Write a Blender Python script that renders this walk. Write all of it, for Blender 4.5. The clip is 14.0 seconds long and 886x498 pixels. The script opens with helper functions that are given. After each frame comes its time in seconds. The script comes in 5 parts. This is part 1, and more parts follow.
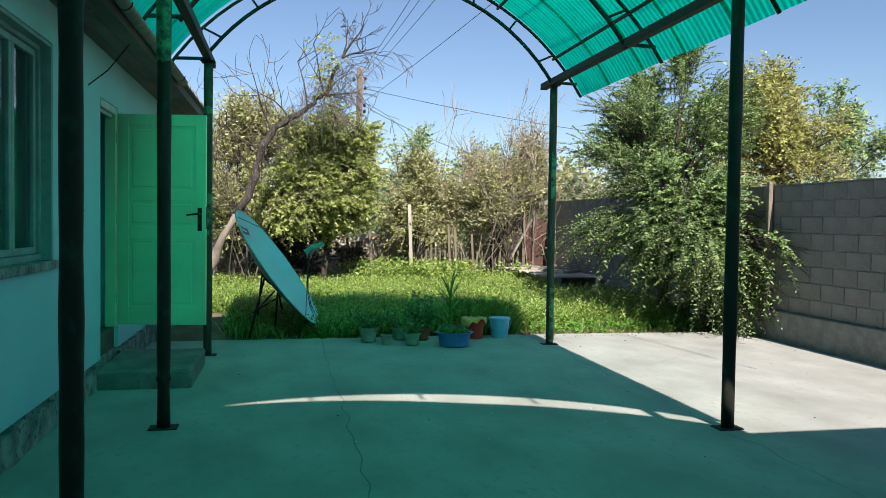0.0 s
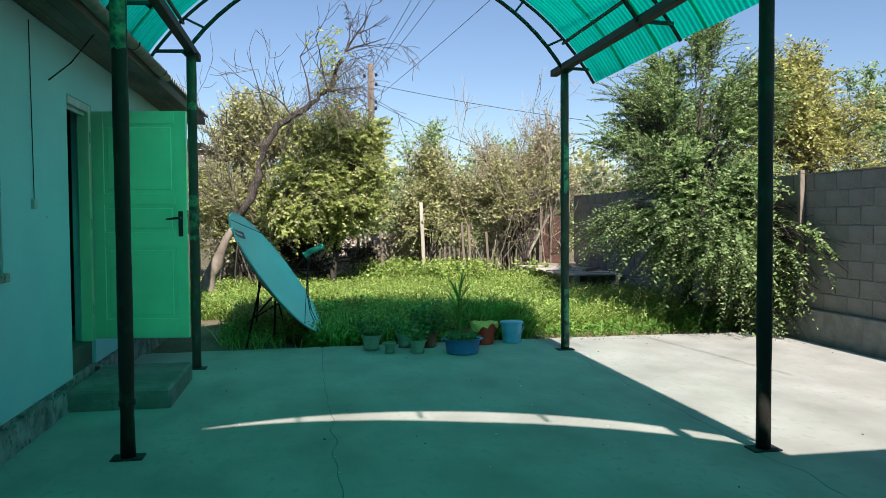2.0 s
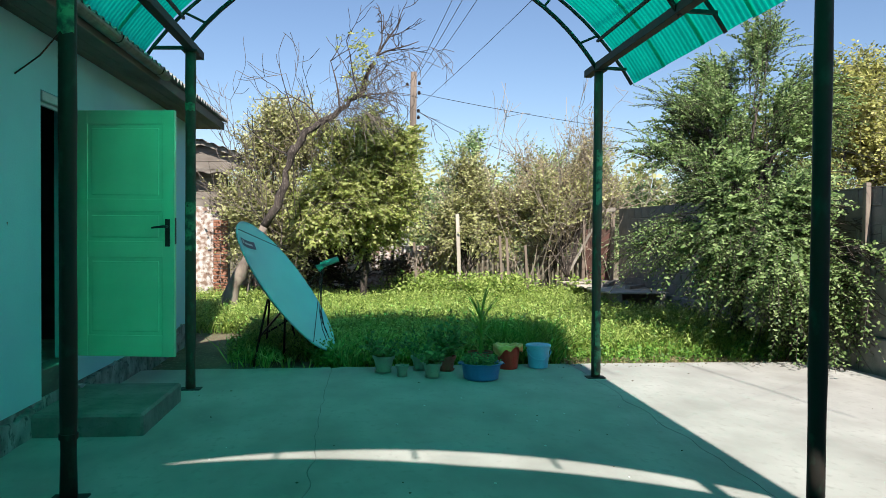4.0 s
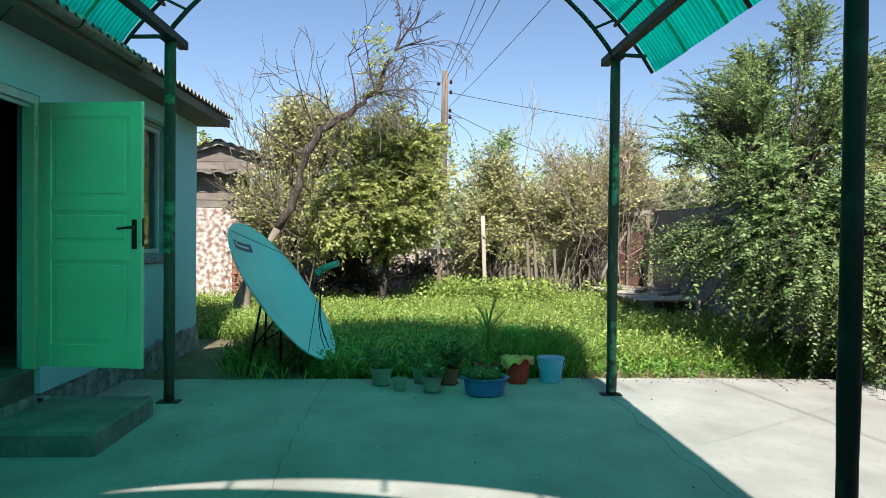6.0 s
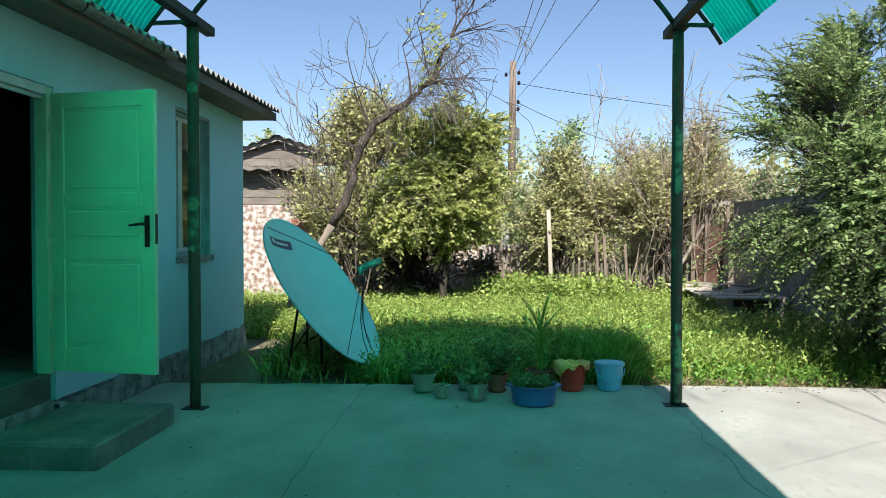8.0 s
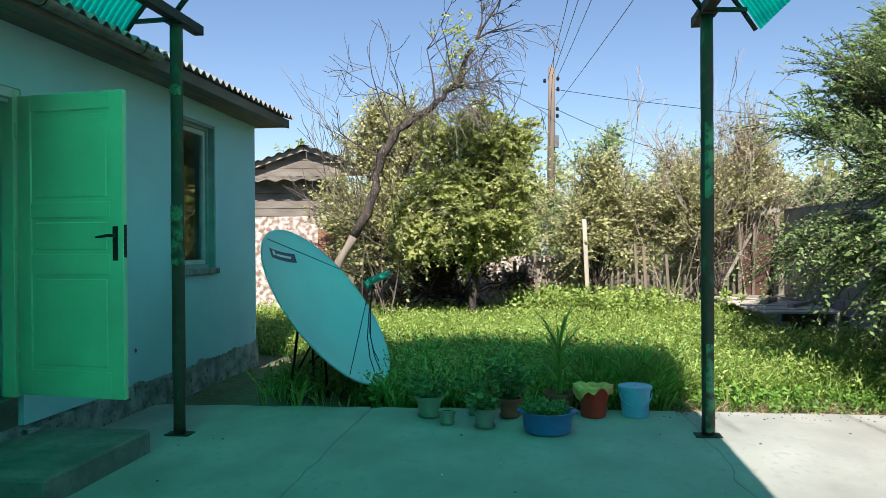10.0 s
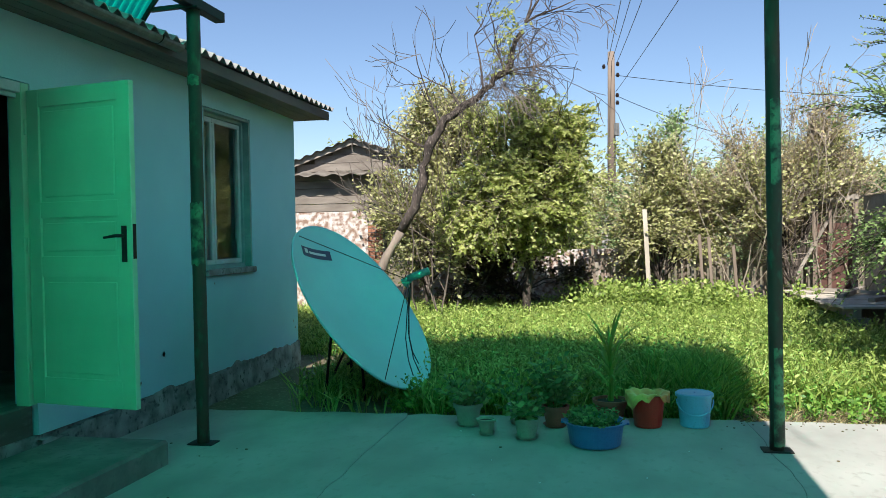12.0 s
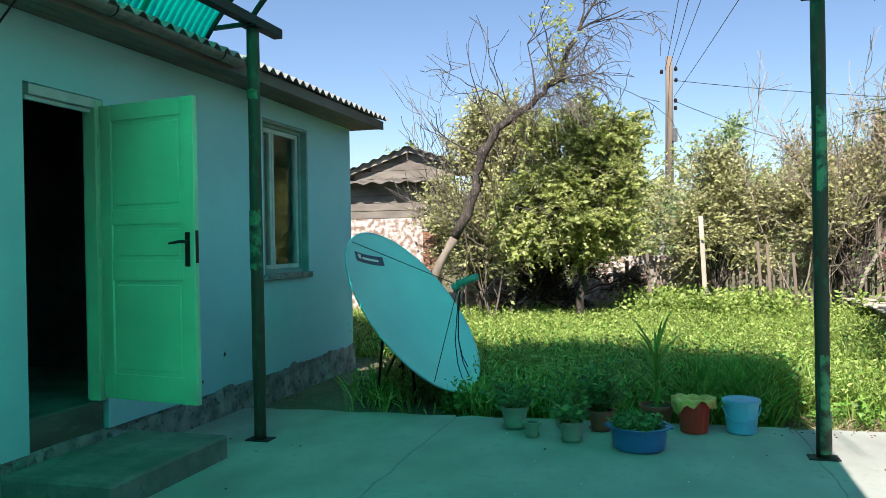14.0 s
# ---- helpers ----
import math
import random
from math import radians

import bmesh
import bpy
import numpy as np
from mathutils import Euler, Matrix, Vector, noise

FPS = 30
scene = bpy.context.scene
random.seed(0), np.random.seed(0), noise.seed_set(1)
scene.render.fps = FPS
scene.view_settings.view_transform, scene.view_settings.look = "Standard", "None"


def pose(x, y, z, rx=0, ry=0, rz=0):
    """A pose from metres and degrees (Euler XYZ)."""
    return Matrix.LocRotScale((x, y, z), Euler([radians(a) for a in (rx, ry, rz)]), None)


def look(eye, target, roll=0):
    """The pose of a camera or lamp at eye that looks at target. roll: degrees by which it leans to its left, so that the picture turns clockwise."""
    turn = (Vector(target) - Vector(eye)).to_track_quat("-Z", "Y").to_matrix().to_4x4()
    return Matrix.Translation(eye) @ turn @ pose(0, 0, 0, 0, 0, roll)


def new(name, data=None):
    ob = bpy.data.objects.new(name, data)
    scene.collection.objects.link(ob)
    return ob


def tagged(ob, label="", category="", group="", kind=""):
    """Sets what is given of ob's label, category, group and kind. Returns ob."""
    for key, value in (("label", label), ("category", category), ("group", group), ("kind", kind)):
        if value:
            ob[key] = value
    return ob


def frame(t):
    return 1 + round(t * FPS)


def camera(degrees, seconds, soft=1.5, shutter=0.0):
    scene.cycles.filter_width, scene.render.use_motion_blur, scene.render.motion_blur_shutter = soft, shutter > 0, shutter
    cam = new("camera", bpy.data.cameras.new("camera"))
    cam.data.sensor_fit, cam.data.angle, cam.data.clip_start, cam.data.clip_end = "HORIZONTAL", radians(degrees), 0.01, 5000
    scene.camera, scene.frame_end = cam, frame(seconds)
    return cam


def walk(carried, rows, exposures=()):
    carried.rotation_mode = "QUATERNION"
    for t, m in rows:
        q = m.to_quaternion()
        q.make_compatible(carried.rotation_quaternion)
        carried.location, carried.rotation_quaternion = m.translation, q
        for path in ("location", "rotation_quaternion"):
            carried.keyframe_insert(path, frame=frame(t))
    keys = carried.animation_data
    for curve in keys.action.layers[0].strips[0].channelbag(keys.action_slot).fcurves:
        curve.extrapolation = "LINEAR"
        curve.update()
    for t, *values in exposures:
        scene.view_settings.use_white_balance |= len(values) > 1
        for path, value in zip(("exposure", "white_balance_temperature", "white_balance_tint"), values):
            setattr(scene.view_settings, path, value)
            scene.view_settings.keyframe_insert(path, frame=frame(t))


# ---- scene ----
cam = camera(59.2, 14.0, soft=0.5)
PATH = [
    (0, (0.351, 0.027, 1.436), (0.741, 1.987, 1.37), 0.8),
    (0.5, (0.435, 0.117, 1.437), (0.811, 2.08, 1.389), 0.7),
    (1, (0.498, 0.307, 1.442), (0.842, 2.276, 1.399), -0.3),
    (1.5, (0.566, 0.459, 1.455), (0.904, 2.43, 1.395), -0.3),
    (2, (0.646, 0.595, 1.453), (0.981, 2.565, 1.38), -0.4),
    (2.5, (0.787, 0.752, 1.467), (1.078, 2.73, 1.411), 1.1),
    (3, (0.88, 0.863, 1.46), (1.145, 2.845, 1.417), 0.8),
    (3.2, (0.907, 0.959, 1.463), (1.172, 2.941, 1.417), 0.7),
    (5.3, (1.483, 1.581, 1.452), (1.557, 3.58, 1.418), 0.1),
    (5.5, (1.515, 1.654, 1.454), (1.593, 3.652, 1.409), 0.0),
    (6, (1.573, 1.828, 1.459), (1.658, 3.826, 1.423), 0.6),
    (6.5, (1.64, 1.953, 1.461), (1.719, 3.951, 1.424), 0.2),
    (7, (1.744, 2.111, 1.458), (1.742, 4.11, 1.431), 0.2),
    (7.5, (1.854, 2.253, 1.46), (1.771, 4.251, 1.432), 0.0),
    (8, (1.899, 2.417, 1.441), (1.781, 4.413, 1.395), 0.0),
    (8.2, (1.93, 2.503, 1.457), (1.777, 4.497, 1.404), 0.4),
    (10.3, (2.242, 3.114, 1.429), (1.979, 5.097, 1.415), -0.4),
    (10.5, (2.254, 3.193, 1.428), (1.974, 5.174, 1.404), -0.4),
    (11, (2.282, 3.386, 1.44), (1.947, 5.358, 1.422), -0.1),
    (11.5, (2.296, 3.465, 1.445), (1.937, 5.432, 1.428), -0.3),
    (12, (2.359, 3.502, 1.448), (1.951, 5.46, 1.416), -1.1),
    (12.5, (2.408, 3.507, 1.459), (1.961, 5.456, 1.434), -1.1),
    (13, (2.471, 3.487, 1.446), (1.973, 5.423, 1.42), -1.2),
    (13.5, (2.476, 3.454, 1.444), (1.946, 5.383, 1.41), -1.3),
    (14, (2.481, 3.358, 1.446), (1.927, 5.28, 1.433), -1.0),
]
walk(cam, [(t, look(eye, target, roll)) for t, eye, target, roll in PATH],
     exposures=[(0.0, 0.70), (3.0, 0.74), (8.0, 0.80), (11.0, 0.80), (12.9, 0.82), (13.4, 0.98), (14.0, 0.93)])

# ---- light ----
world = bpy.data.worlds.new("sky")
scene.world = world
world.use_nodes = True
wn = world.node_tree
sky = wn.nodes.new("ShaderNodeTexSky")
sky.sky_type, sky.sun_disc = "NISHITA", False
sky.sun_elevation, sky.sun_rotation = radians(45.7), radians(173.7)
sky.air_density, sky.dust_density, sky.ozone_density = 1.0, 0.2, 3.0
deep = wn.nodes.new("ShaderNodeMix")
deep.data_type, deep.blend_type = "RGBA", "MULTIPLY"
deep.inputs[0].default_value, deep.inputs[7].default_value = 1.0, (0.99, 0.99, 1.04, 1)
wn.links.new(sky.outputs[0], deep.inputs[6])
wn.links.new(deep.outputs[2], wn.nodes["Background"].inputs[0])
wn.nodes["Background"].inputs[1].default_value = 0.08
sun = new("sun", bpy.data.lights.new("sun", "SUN"))
sun.data.energy, sun.data.angle, sun.data.color = 5.0, radians(0.53), (1.0, 0.95, 0.88)
sun.matrix_world = look((0, 0, 20), (-1.07, 9.7, 10))

# ---- materials ----
def mat(name, c1, c2=None, rough=0.7, metal=0.0, scale=6.0, bump=0.15, fine=90.0, c3=None, spread=0.5, spec=0.4, stretch=(1, 1, 1)):
    """Paint, plaster, wood or metal: two colours in large patches, a third in specks, fine relief."""
    m = bpy.data.materials.new(name)
    m.use_nodes = True
    nt = m.node_tree
    b = nt.nodes["Principled BSDF"]
    b.inputs["Roughness"].default_value, b.inputs["Metallic"].default_value = rough, metal
    b.inputs["Specular IOR Level"].default_value = spec
    c2 = c2 or tuple(v * 0.8 for v in c1)
    tc, mp = nt.nodes.new("ShaderNodeTexCoord"), nt.nodes.new("ShaderNodeMapping")
    mp.inputs["Scale"].default_value = stretch
    nt.links.new(tc.outputs["Object"], mp.inputs[0])
    n1 = nt.nodes.new("ShaderNodeTexNoise")
    n1.inputs["Scale"].default_value, n1.inputs["Detail"].default_value = scale, 6
    n2 = nt.nodes.new("ShaderNodeTexNoise")
    n2.inputs["Scale"].default_value, n2.inputs["Detail"].default_value = fine, 4
    nt.links.new(mp.outputs[0], n1.inputs[0]), nt.links.new(mp.outputs[0], n2.inputs[0])
    r1 = nt.nodes.new("ShaderNodeValToRGB")
    r1.color_ramp.elements[0].position, r1.color_ramp.elements[1].position = 0.5 - spread * 0.3, 0.5 + spread * 0.3
    r1.color_ramp.elements[0].color, r1.color_ramp.elements[1].color = (*c2, 1), (*c1, 1)
    nt.links.new(n1.outputs["Fac"], r1.inputs[0])
    mix = nt.nodes.new("ShaderNodeMix")
    mix.data_type = "RGBA"
    r2 = nt.nodes.new("ShaderNodeValToRGB")
    r2.color_ramp.elements[0].position, r2.color_ramp.elements[1].position = 0.55, 0.72
    nt.links.new(n2.outputs["Fac"], r2.inputs[0])
    nt.links.new(r2.outputs[0], mix.inputs[0])
    nt.links.new(r1.outputs[0], mix.inputs[6])
    mix.inputs[7].default_value = (*(c3 or tuple(v * 0.75 for v in c1)), 1)
    nt.links.new(mix.outputs[2], b.inputs["Base Color"])
    if bump:
        bp = nt.nodes.new("ShaderNodeBump")
        bp.inputs["Strength"].default_value, bp.inputs["Distance"].default_value = bump, 0.01
        nt.links.new(n2.outputs["Fac"], bp.inputs["Height"])
        nt.links.new(bp.outputs[0], b.inputs["Normal"])
    return m


def leafmat(name, dark, mid, light, through_light=0.45, rough=0.5):
    """Leaves and blades: each its own shade, part of the light passing through."""
    m = bpy.data.materials.new(name)
    m.use_nodes = True
    nt = m.node_tree
    b = nt.nodes["Principled BSDF"]
    b.inputs["Roughness"].default_value, b.inputs["Specular IOR Level"].default_value = rough, 0.35
    g, r = nt.nodes.new("ShaderNodeNewGeometry"), nt.nodes.new("ShaderNodeValToRGB")
    r.color_ramp.elements[0].color, r.color_ramp.elements[1].color = (*dark, 1), (*light, 1)
    r.color_ramp.elements.new(0.55).color = (*mid, 1)
    nt.links.new(g.outputs["Random Per Island"], r.inputs[0])
    nt.links.new(r.outputs[0], b.inputs["Base Color"])
    tr, mx = nt.nodes.new("ShaderNodeBsdfTranslucent"), nt.nodes.new("ShaderNodeMixShader")
    nt.links.new(r.outputs[0], tr.inputs[0])
    mx.inputs[0].default_value = through_light
    nt.links.new(b.outputs[0], mx.inputs[1]), nt.links.new(tr.outputs[0], mx.inputs[2])
    nt.links.new(mx.outputs[0], nt.nodes["Material Output"].inputs[0])
    return m


def sheetmat(name, color, scatter, tint, forward):
    """Tinted plastic sheet: some light scatters all ways, some goes on forwards, blurred and tinted."""
    m = bpy.data.materials.new(name)
    m.use_nodes = True
    nt = m.node_tree
    b = nt.nodes["Principled BSDF"]
    b.inputs["Roughness"].default_value = 0.35
    n, n2 = nt.nodes.new("ShaderNodeTexNoise"), nt.nodes.new("ShaderNodeTexNoise")
    tc, mp = nt.nodes.new("ShaderNodeTexCoord"), nt.nodes.new("ShaderNodeMapping")
    mp.inputs["Scale"].default_value = (0.6, 5.0, 0.6)
    nt.links.new(tc.outputs["Object"], mp.inputs[0])
    nt.links.new(mp.outputs[0], n.inputs[0]), nt.links.new(tc.outputs["Object"], n2.inputs[0])
    n.inputs["Scale"].default_value, n.inputs["Detail"].default_value = 2.5, 5
    n2.inputs["Scale"].default_value, n2.inputs["Detail"].default_value = 30, 4
    ad = nt.nodes.new("ShaderNodeMix")
    ad.inputs[0].default_value = 0.35
    nt.links.new(n.outputs["Fac"], ad.inputs[2]), nt.links.new(n2.outputs["Fac"], ad.inputs[3])
    r = nt.nodes.new("ShaderNodeValToRGB")
    r.color_ramp.elements[0].position, r.color_ramp.elements[1].position = 0.35, 0.62
    r.color_ramp.elements[0].color = (*(v * 0.62 for v in color), 1)
    r.color_ramp.elements[1].color = (*color, 1)
    nt.links.new(ad.outputs[0], r.inputs[0])
    tr, mx = nt.nodes.new("ShaderNodeBsdfTranslucent"), nt.nodes.new("ShaderNodeMixShader")
    tp, my = nt.nodes.new("ShaderNodeBsdfRefraction"), nt.nodes.new("ShaderNodeMixShader")
    nt.links.new(r.outputs[0], tr.inputs[0])
    nt.links.new(r.outputs[0], b.inputs["Base Color"])
    tp.inputs["Color"].default_value = (*tint, 1)
    tp.inputs["Roughness"].default_value, tp.inputs["IOR"].default_value = 0.6, 1.25
    mx.inputs[0].default_value, my.inputs[0].default_value = scatter, forward
    nt.links.new(b.outputs[0], mx.inputs[1]), nt.links.new(tr.outputs[0], mx.inputs[2])
    nt.links.new(mx.outputs[0], my.inputs[1]), nt.links.new(tp.outputs[0], my.inputs[2])
    nt.links.new(my.outputs[0], nt.nodes["Material Output"].inputs[0])
    return m


def glassmat(name):
    m = bpy.data.materials.new(name)
    m.use_nodes = True
    nt = m.node_tree
    b = nt.nodes["Principled BSDF"]
    b.inputs["Roughness"].default_value, b.inputs["Transmission Weight"].default_value = 0.02, 1.0
    b.inputs["IOR"].default_value, b.inputs["Base Color"].default_value = 1.5, (0.9, 0.95, 0.95, 1)
    return m


CONCRETE = mat("concrete", (0.455, 0.435, 0.405), (0.295, 0.28, 0.255), 0.88, scale=1.9, fine=16, bump=0.35, c3=(0.34, 0.325, 0.295), spread=0.75, stretch=(1, 0.6, 1))
# Doorstep cement, darker than the yard slab.
STEPCEMENT = mat("dark_step_cement", (0.24, 0.23, 0.21), (0.14, 0.14, 0.125), 0.9, scale=4, fine=24, bump=0.4, c3=(0.15, 0.145, 0.13))
PLINTH = mat("plinth_render", (0.37, 0.37, 0.36), (0.15, 0.145, 0.14), 0.9, scale=6, fine=22, bump=0.5, c3=(0.07, 0.065, 0.06), spread=0.5)
PLASTER = mat("pale_blue_limewash", (0.40, 0.73, 0.79), (0.34, 0.65, 0.72), 0.85, scale=1.6, fine=70, bump=0.2, c3=(0.37, 0.69, 0.75), spread=0.8)
DOORPAINT = mat("pale_green_gloss_paint", (0.34, 0.70, 0.46), (0.29, 0.64, 0.41), 0.35, scale=3, fine=150, bump=0.05, c3=(0.32, 0.67, 0.44))
FRAMEPAINT = mat("teal_frame_paint", (0.25, 0.40, 0.39), (0.19, 0.31, 0.30), 0.5, scale=8, fine=60, bump=0.15)
WHITEFRAME = mat("white_window_paint", (0.52, 0.62, 0.60), (0.42, 0.52, 0.50), 0.45, scale=8, fine=60, bump=0.1)
SOFFIT = mat("weathered_soffit_board", (0.23, 0.20, 0.175), (0.09, 0.07, 0.06), 0.85, scale=2.2, fine=26, bump=0.3, stretch=(1, 0.3, 1), spread=0.6)
SLATE = mat("grey_slate_sheet", (0.42, 0.41, 0.39), (0.30, 0.29, 0.28), 0.9, scale=4, fine=50, bump=0.2)
GUTTER = mat("galvanised_gutter", (0.22, 0.22, 0.21), (0.13, 0.125, 0.12), 0.55, 0.4, scale=10, fine=50, bump=0.1)
POSTPAINT = mat("worn_black_and_green_paint", (0.018, 0.019, 0.017), (0.034, 0.022, 0.017), 0.6, 0.0, scale=3.5, fine=13, bump=0.25, c3=(0.03, 0.05, 0.036), spread=0.35, spec=0.2, stretch=(1, 1, 0.5))
GREENPAINT = mat("chipped_green_paint", (0.08, 0.25, 0.135), (0.03, 0.045, 0.034), 0.55, scale=14, fine=26, bump=0.25, c3=(0.03, 0.028, 0.022), spread=0.35)
WORNPOST = mat("rain_worn_post_paint", (0.045, 0.055, 0.042), (0.07, 0.05, 0.038), 0.65, 0.0, scale=5, fine=18, bump=0.3, c3=(0.055, 0.12, 0.075), spread=0.3, spec=0.25, stretch=(1, 1, 0.4))
STEEL = mat("dark_steel_paint", (0.022, 0.03, 0.03), (0.04, 0.028, 0.024), 0.65, 0.0, scale=6, fine=60, bump=0.15, spec=0.25)
SHEET = sheetmat("green_plastic_sheet", (0.0, 0.42, 0.28), 0.92, (0.04, 0.80, 0.56), 0.17)
OLDSHEET = sheetmat("dull_green_plastic_sheet", (0.0, 0.08, 0.062), 0.92, (0.0, 0.3, 0.2), 0.06)
GLASS = glassmat("window_glass")
# Interior colour kept dark: unlit room shade is put into it.
DARK = mat("dim_interior_tone", (0.16, 0.14, 0.12), (0.12, 0.10, 0.09), 0.9)
BLACKMETAL = mat("dark_bronze_metal", (0.05, 0.035, 0.025), (0.03, 0.02, 0.02), 0.4, 0.7, scale=12, fine=90, bump=0.05)
BLOCK = mat("grey_cinder_block", (0.24, 0.22, 0.205), (0.17, 0.155, 0.145), 0.95, scale=3, fine=40, bump=0.6, c3=(0.27, 0.25, 0.23))
MORTAR = mat("grey_mortar", (0.27, 0.255, 0.24), (0.19, 0.18, 0.17), 0.95, scale=9, fine=60, bump=0.4)
DISHPAINT = mat("pale_blue_dish_enamel", (0.33, 0.69, 0.71), (0.30, 0.64, 0.67), 0.45, scale=2, fine=60, bump=0.03, c3=(0.31, 0.66, 0.69))
DISHBACK = mat("grey_dish_back", (0.28, 0.32, 0.33), (0.2, 0.23, 0.24), 0.5, 0.2, scale=4, fine=60, bump=0.05)
WOOD = mat("weathered_grey_wood", (0.36, 0.32, 0.27), (0.22, 0.19, 0.16), 0.9, scale=5, fine=40, bump=0.35, stretch=(1, 1, 0.2))
# Lighter copy of the grey wood; sunlight on the planks is in the colour.
PALEWOOD = mat("pale_sunlit_wood", (0.56, 0.50, 0.42), (0.38, 0.33, 0.27), 0.9, scale=5, fine=40, bump=0.35, stretch=(1, 1, 0.2))
POLEWOOD = mat("old_pole_wood", (0.25, 0.195, 0.155), (0.15, 0.115, 0.09), 0.92, scale=4, fine=40, bump=0.4, stretch=(1, 1, 0.1))
BARK = mat("rough_brown_bark", (0.085, 0.066, 0.056), (0.03, 0.024, 0.02), 0.95, scale=12, fine=40, bump=1.0, c3=(0.20, 0.165, 0.14), stretch=(1, 1, 0.4))
PALEBARK = mat("peeled_pale_bark", (0.30, 0.245, 0.195), (0.15, 0.115, 0.095), 0.95, scale=9, fine=45, bump=0.6, stretch=(1, 1, 0.3))
TWIG = mat("grey_brown_twigs", (0.40, 0.335, 0.265), (0.28, 0.225, 0.18), 0.95, scale=3, fine=20, bump=0)
DARKTWIG = mat("dark_grey_twigs", (0.17, 0.14, 0.115), (0.10, 0.08, 0.068), 0.95, scale=3, fine=20, bump=0)
OLDSLATE = mat("mossy_old_slate", (0.20, 0.18, 0.155), (0.10, 0.085, 0.07), 0.95, scale=5, fine=30, bump=0.3)
SOIL = mat("dry_soil_and_litter", (0.17, 0.135, 0.085), (0.09, 0.08, 0.04), 0.95, scale=1.6, fine=30, bump=0.6, c3=(0.26, 0.22, 0.15))
# The brown mottle is leaf shadow put into the whitewash colour.
WHITEWASH = mat("leaf_shadowed_whitewash", (0.66, 0.61, 0.57), (0.25, 0.16, 0.12), 0.95, scale=11, fine=22, bump=0.5, c3=(0.24, 0.155, 0.115), spread=0.3)
OLDWOOD = mat("dark_grey_boards", (0.27, 0.235, 0.20), (0.15, 0.125, 0.105), 0.9, scale=5, fine=30, bump=0.35, stretch=(0.3, 1, 1))
RUST = mat("rust_brown_sheet", (0.13, 0.06, 0.045), (0.08, 0.045, 0.035), 0.7, 0.2, scale=5, fine=40, bump=0.2)
BRICK = mat("red_brick", (0.36, 0.16, 0.10), (0.26, 0.11, 0.07), 0.9, scale=8, fine=50, bump=0.3)
BASINBLUE = mat("blue_plastic_basin", (0.06, 0.17, 0.42), (0.05, 0.145, 0.37), 0.4, scale=5, fine=80, bump=0.04)
BUCKETBLUE = mat("light_blue_plastic", (0.17, 0.42, 0.68), (0.15, 0.38, 0.63), 0.35, scale=5, fine=80, bump=0.03)
BUCKETRED = mat("red_plastic", (0.62, 0.03, 0.02), (0.52, 0.03, 0.02), 0.4, scale=5, fine=80, bump=0.03)
YELLOW = mat("yellow_plastic_bag", (0.80, 0.50, 0.14), (0.62, 0.20, 0.06), 0.4, scale=8, fine=40, bump=0.3)
POTGREY = mat("grey_green_plastic_pot", (0.36, 0.37, 0.29), (0.28, 0.29, 0.23), 0.6, scale=6, fine=60, bump=0.1)
POTRED = mat("terracotta_pot", (0.40, 0.09, 0.06), (0.30, 0.07, 0.05), 0.7, scale=6, fine=60, bump=0.15)
EARTH = mat("potting_earth", (0.06, 0.045, 0.03), (0.04, 0.03, 0.02), 1.0, scale=20, fine=80, bump=0.8)
BLACKRUBBER = mat("black_cable", (0.02, 0.02, 0.02), (0.03, 0.03, 0.03), 0.5, bump=0)
NAVY = mat("navy_sticker", (0.02, 0.03, 0.10), (0.02, 0.03, 0.08), 0.4, bump=0)
WHITEINK = mat("white_print", (0.75, 0.75, 0.75), (0.7, 0.7, 0.7), 0.5, bump=0)
LNBGREEN = mat("green_feedhorn_plastic", (0.12, 0.42, 0.30), (0.10, 0.36, 0.26), 0.4, scale=6, bump=0.03)
GRASS = leafmat("meadow_grass", (0.10, 0.17, 0.03), (0.30, 0.42, 0.085), (0.52, 0.60, 0.19), 0.35)
WEED = leafmat("broad_weed_leaves", (0.075, 0.180, 0.030), (0.165, 0.330, 0.053), (0.300, 0.450, 0.090), 0.4)
ELMLEAF = leafmat("elm_leaves", (0.075, 0.125, 0.04), (0.20, 0.31, 0.095), (0.40, 0.50, 0.21), 0.38)
FRUITLEAF = leafmat("bright_fruit_tree_leaves", (0.20, 0.25, 0.06), (0.45, 0.51, 0.15), (0.72, 0.71, 0.32), 0.5)
OLIVELEAF = leafmat("olive_shrub_leaves", (0.18, 0.19, 0.07), (0.40, 0.41, 0.16), (0.64, 0.62, 0.32), 0.35)
BROWNLEAF = leafmat("dry_brown_leaves", (0.24, 0.19, 0.09), (0.44, 0.37, 0.19), (0.60, 0.54, 0.32), 0.35)
PALELEAF = leafmat("pale_grey_green_leaves", (0.1, 0.17, 0.07), (0.27, 0.39, 0.16), (0.52, 0.62, 0.3), 0.3)
YELLOWLEAF = leafmat("yellow_green_leaves", (0.16, 0.18, 0.05), (0.38, 0.38, 0.11), (0.6, 0.57, 0.2), 0.35)
MAROONLEAF = leafmat("dark_maroon_leaves", (0.035, 0.022, 0.018), (0.085, 0.05, 0.035), (0.16, 0.15, 0.07), 0.2)
POTLEAF = leafmat("potted_plant_leaves", (0.070, 0.140, 0.042), (0.126, 0.238, 0.070), (0.224, 0.364, 0.112), 0.3)


# ---- building helpers ----
def smooth(me):
    me.polygons.foreach_set("use_smooth", [True] * len(me.polygons))


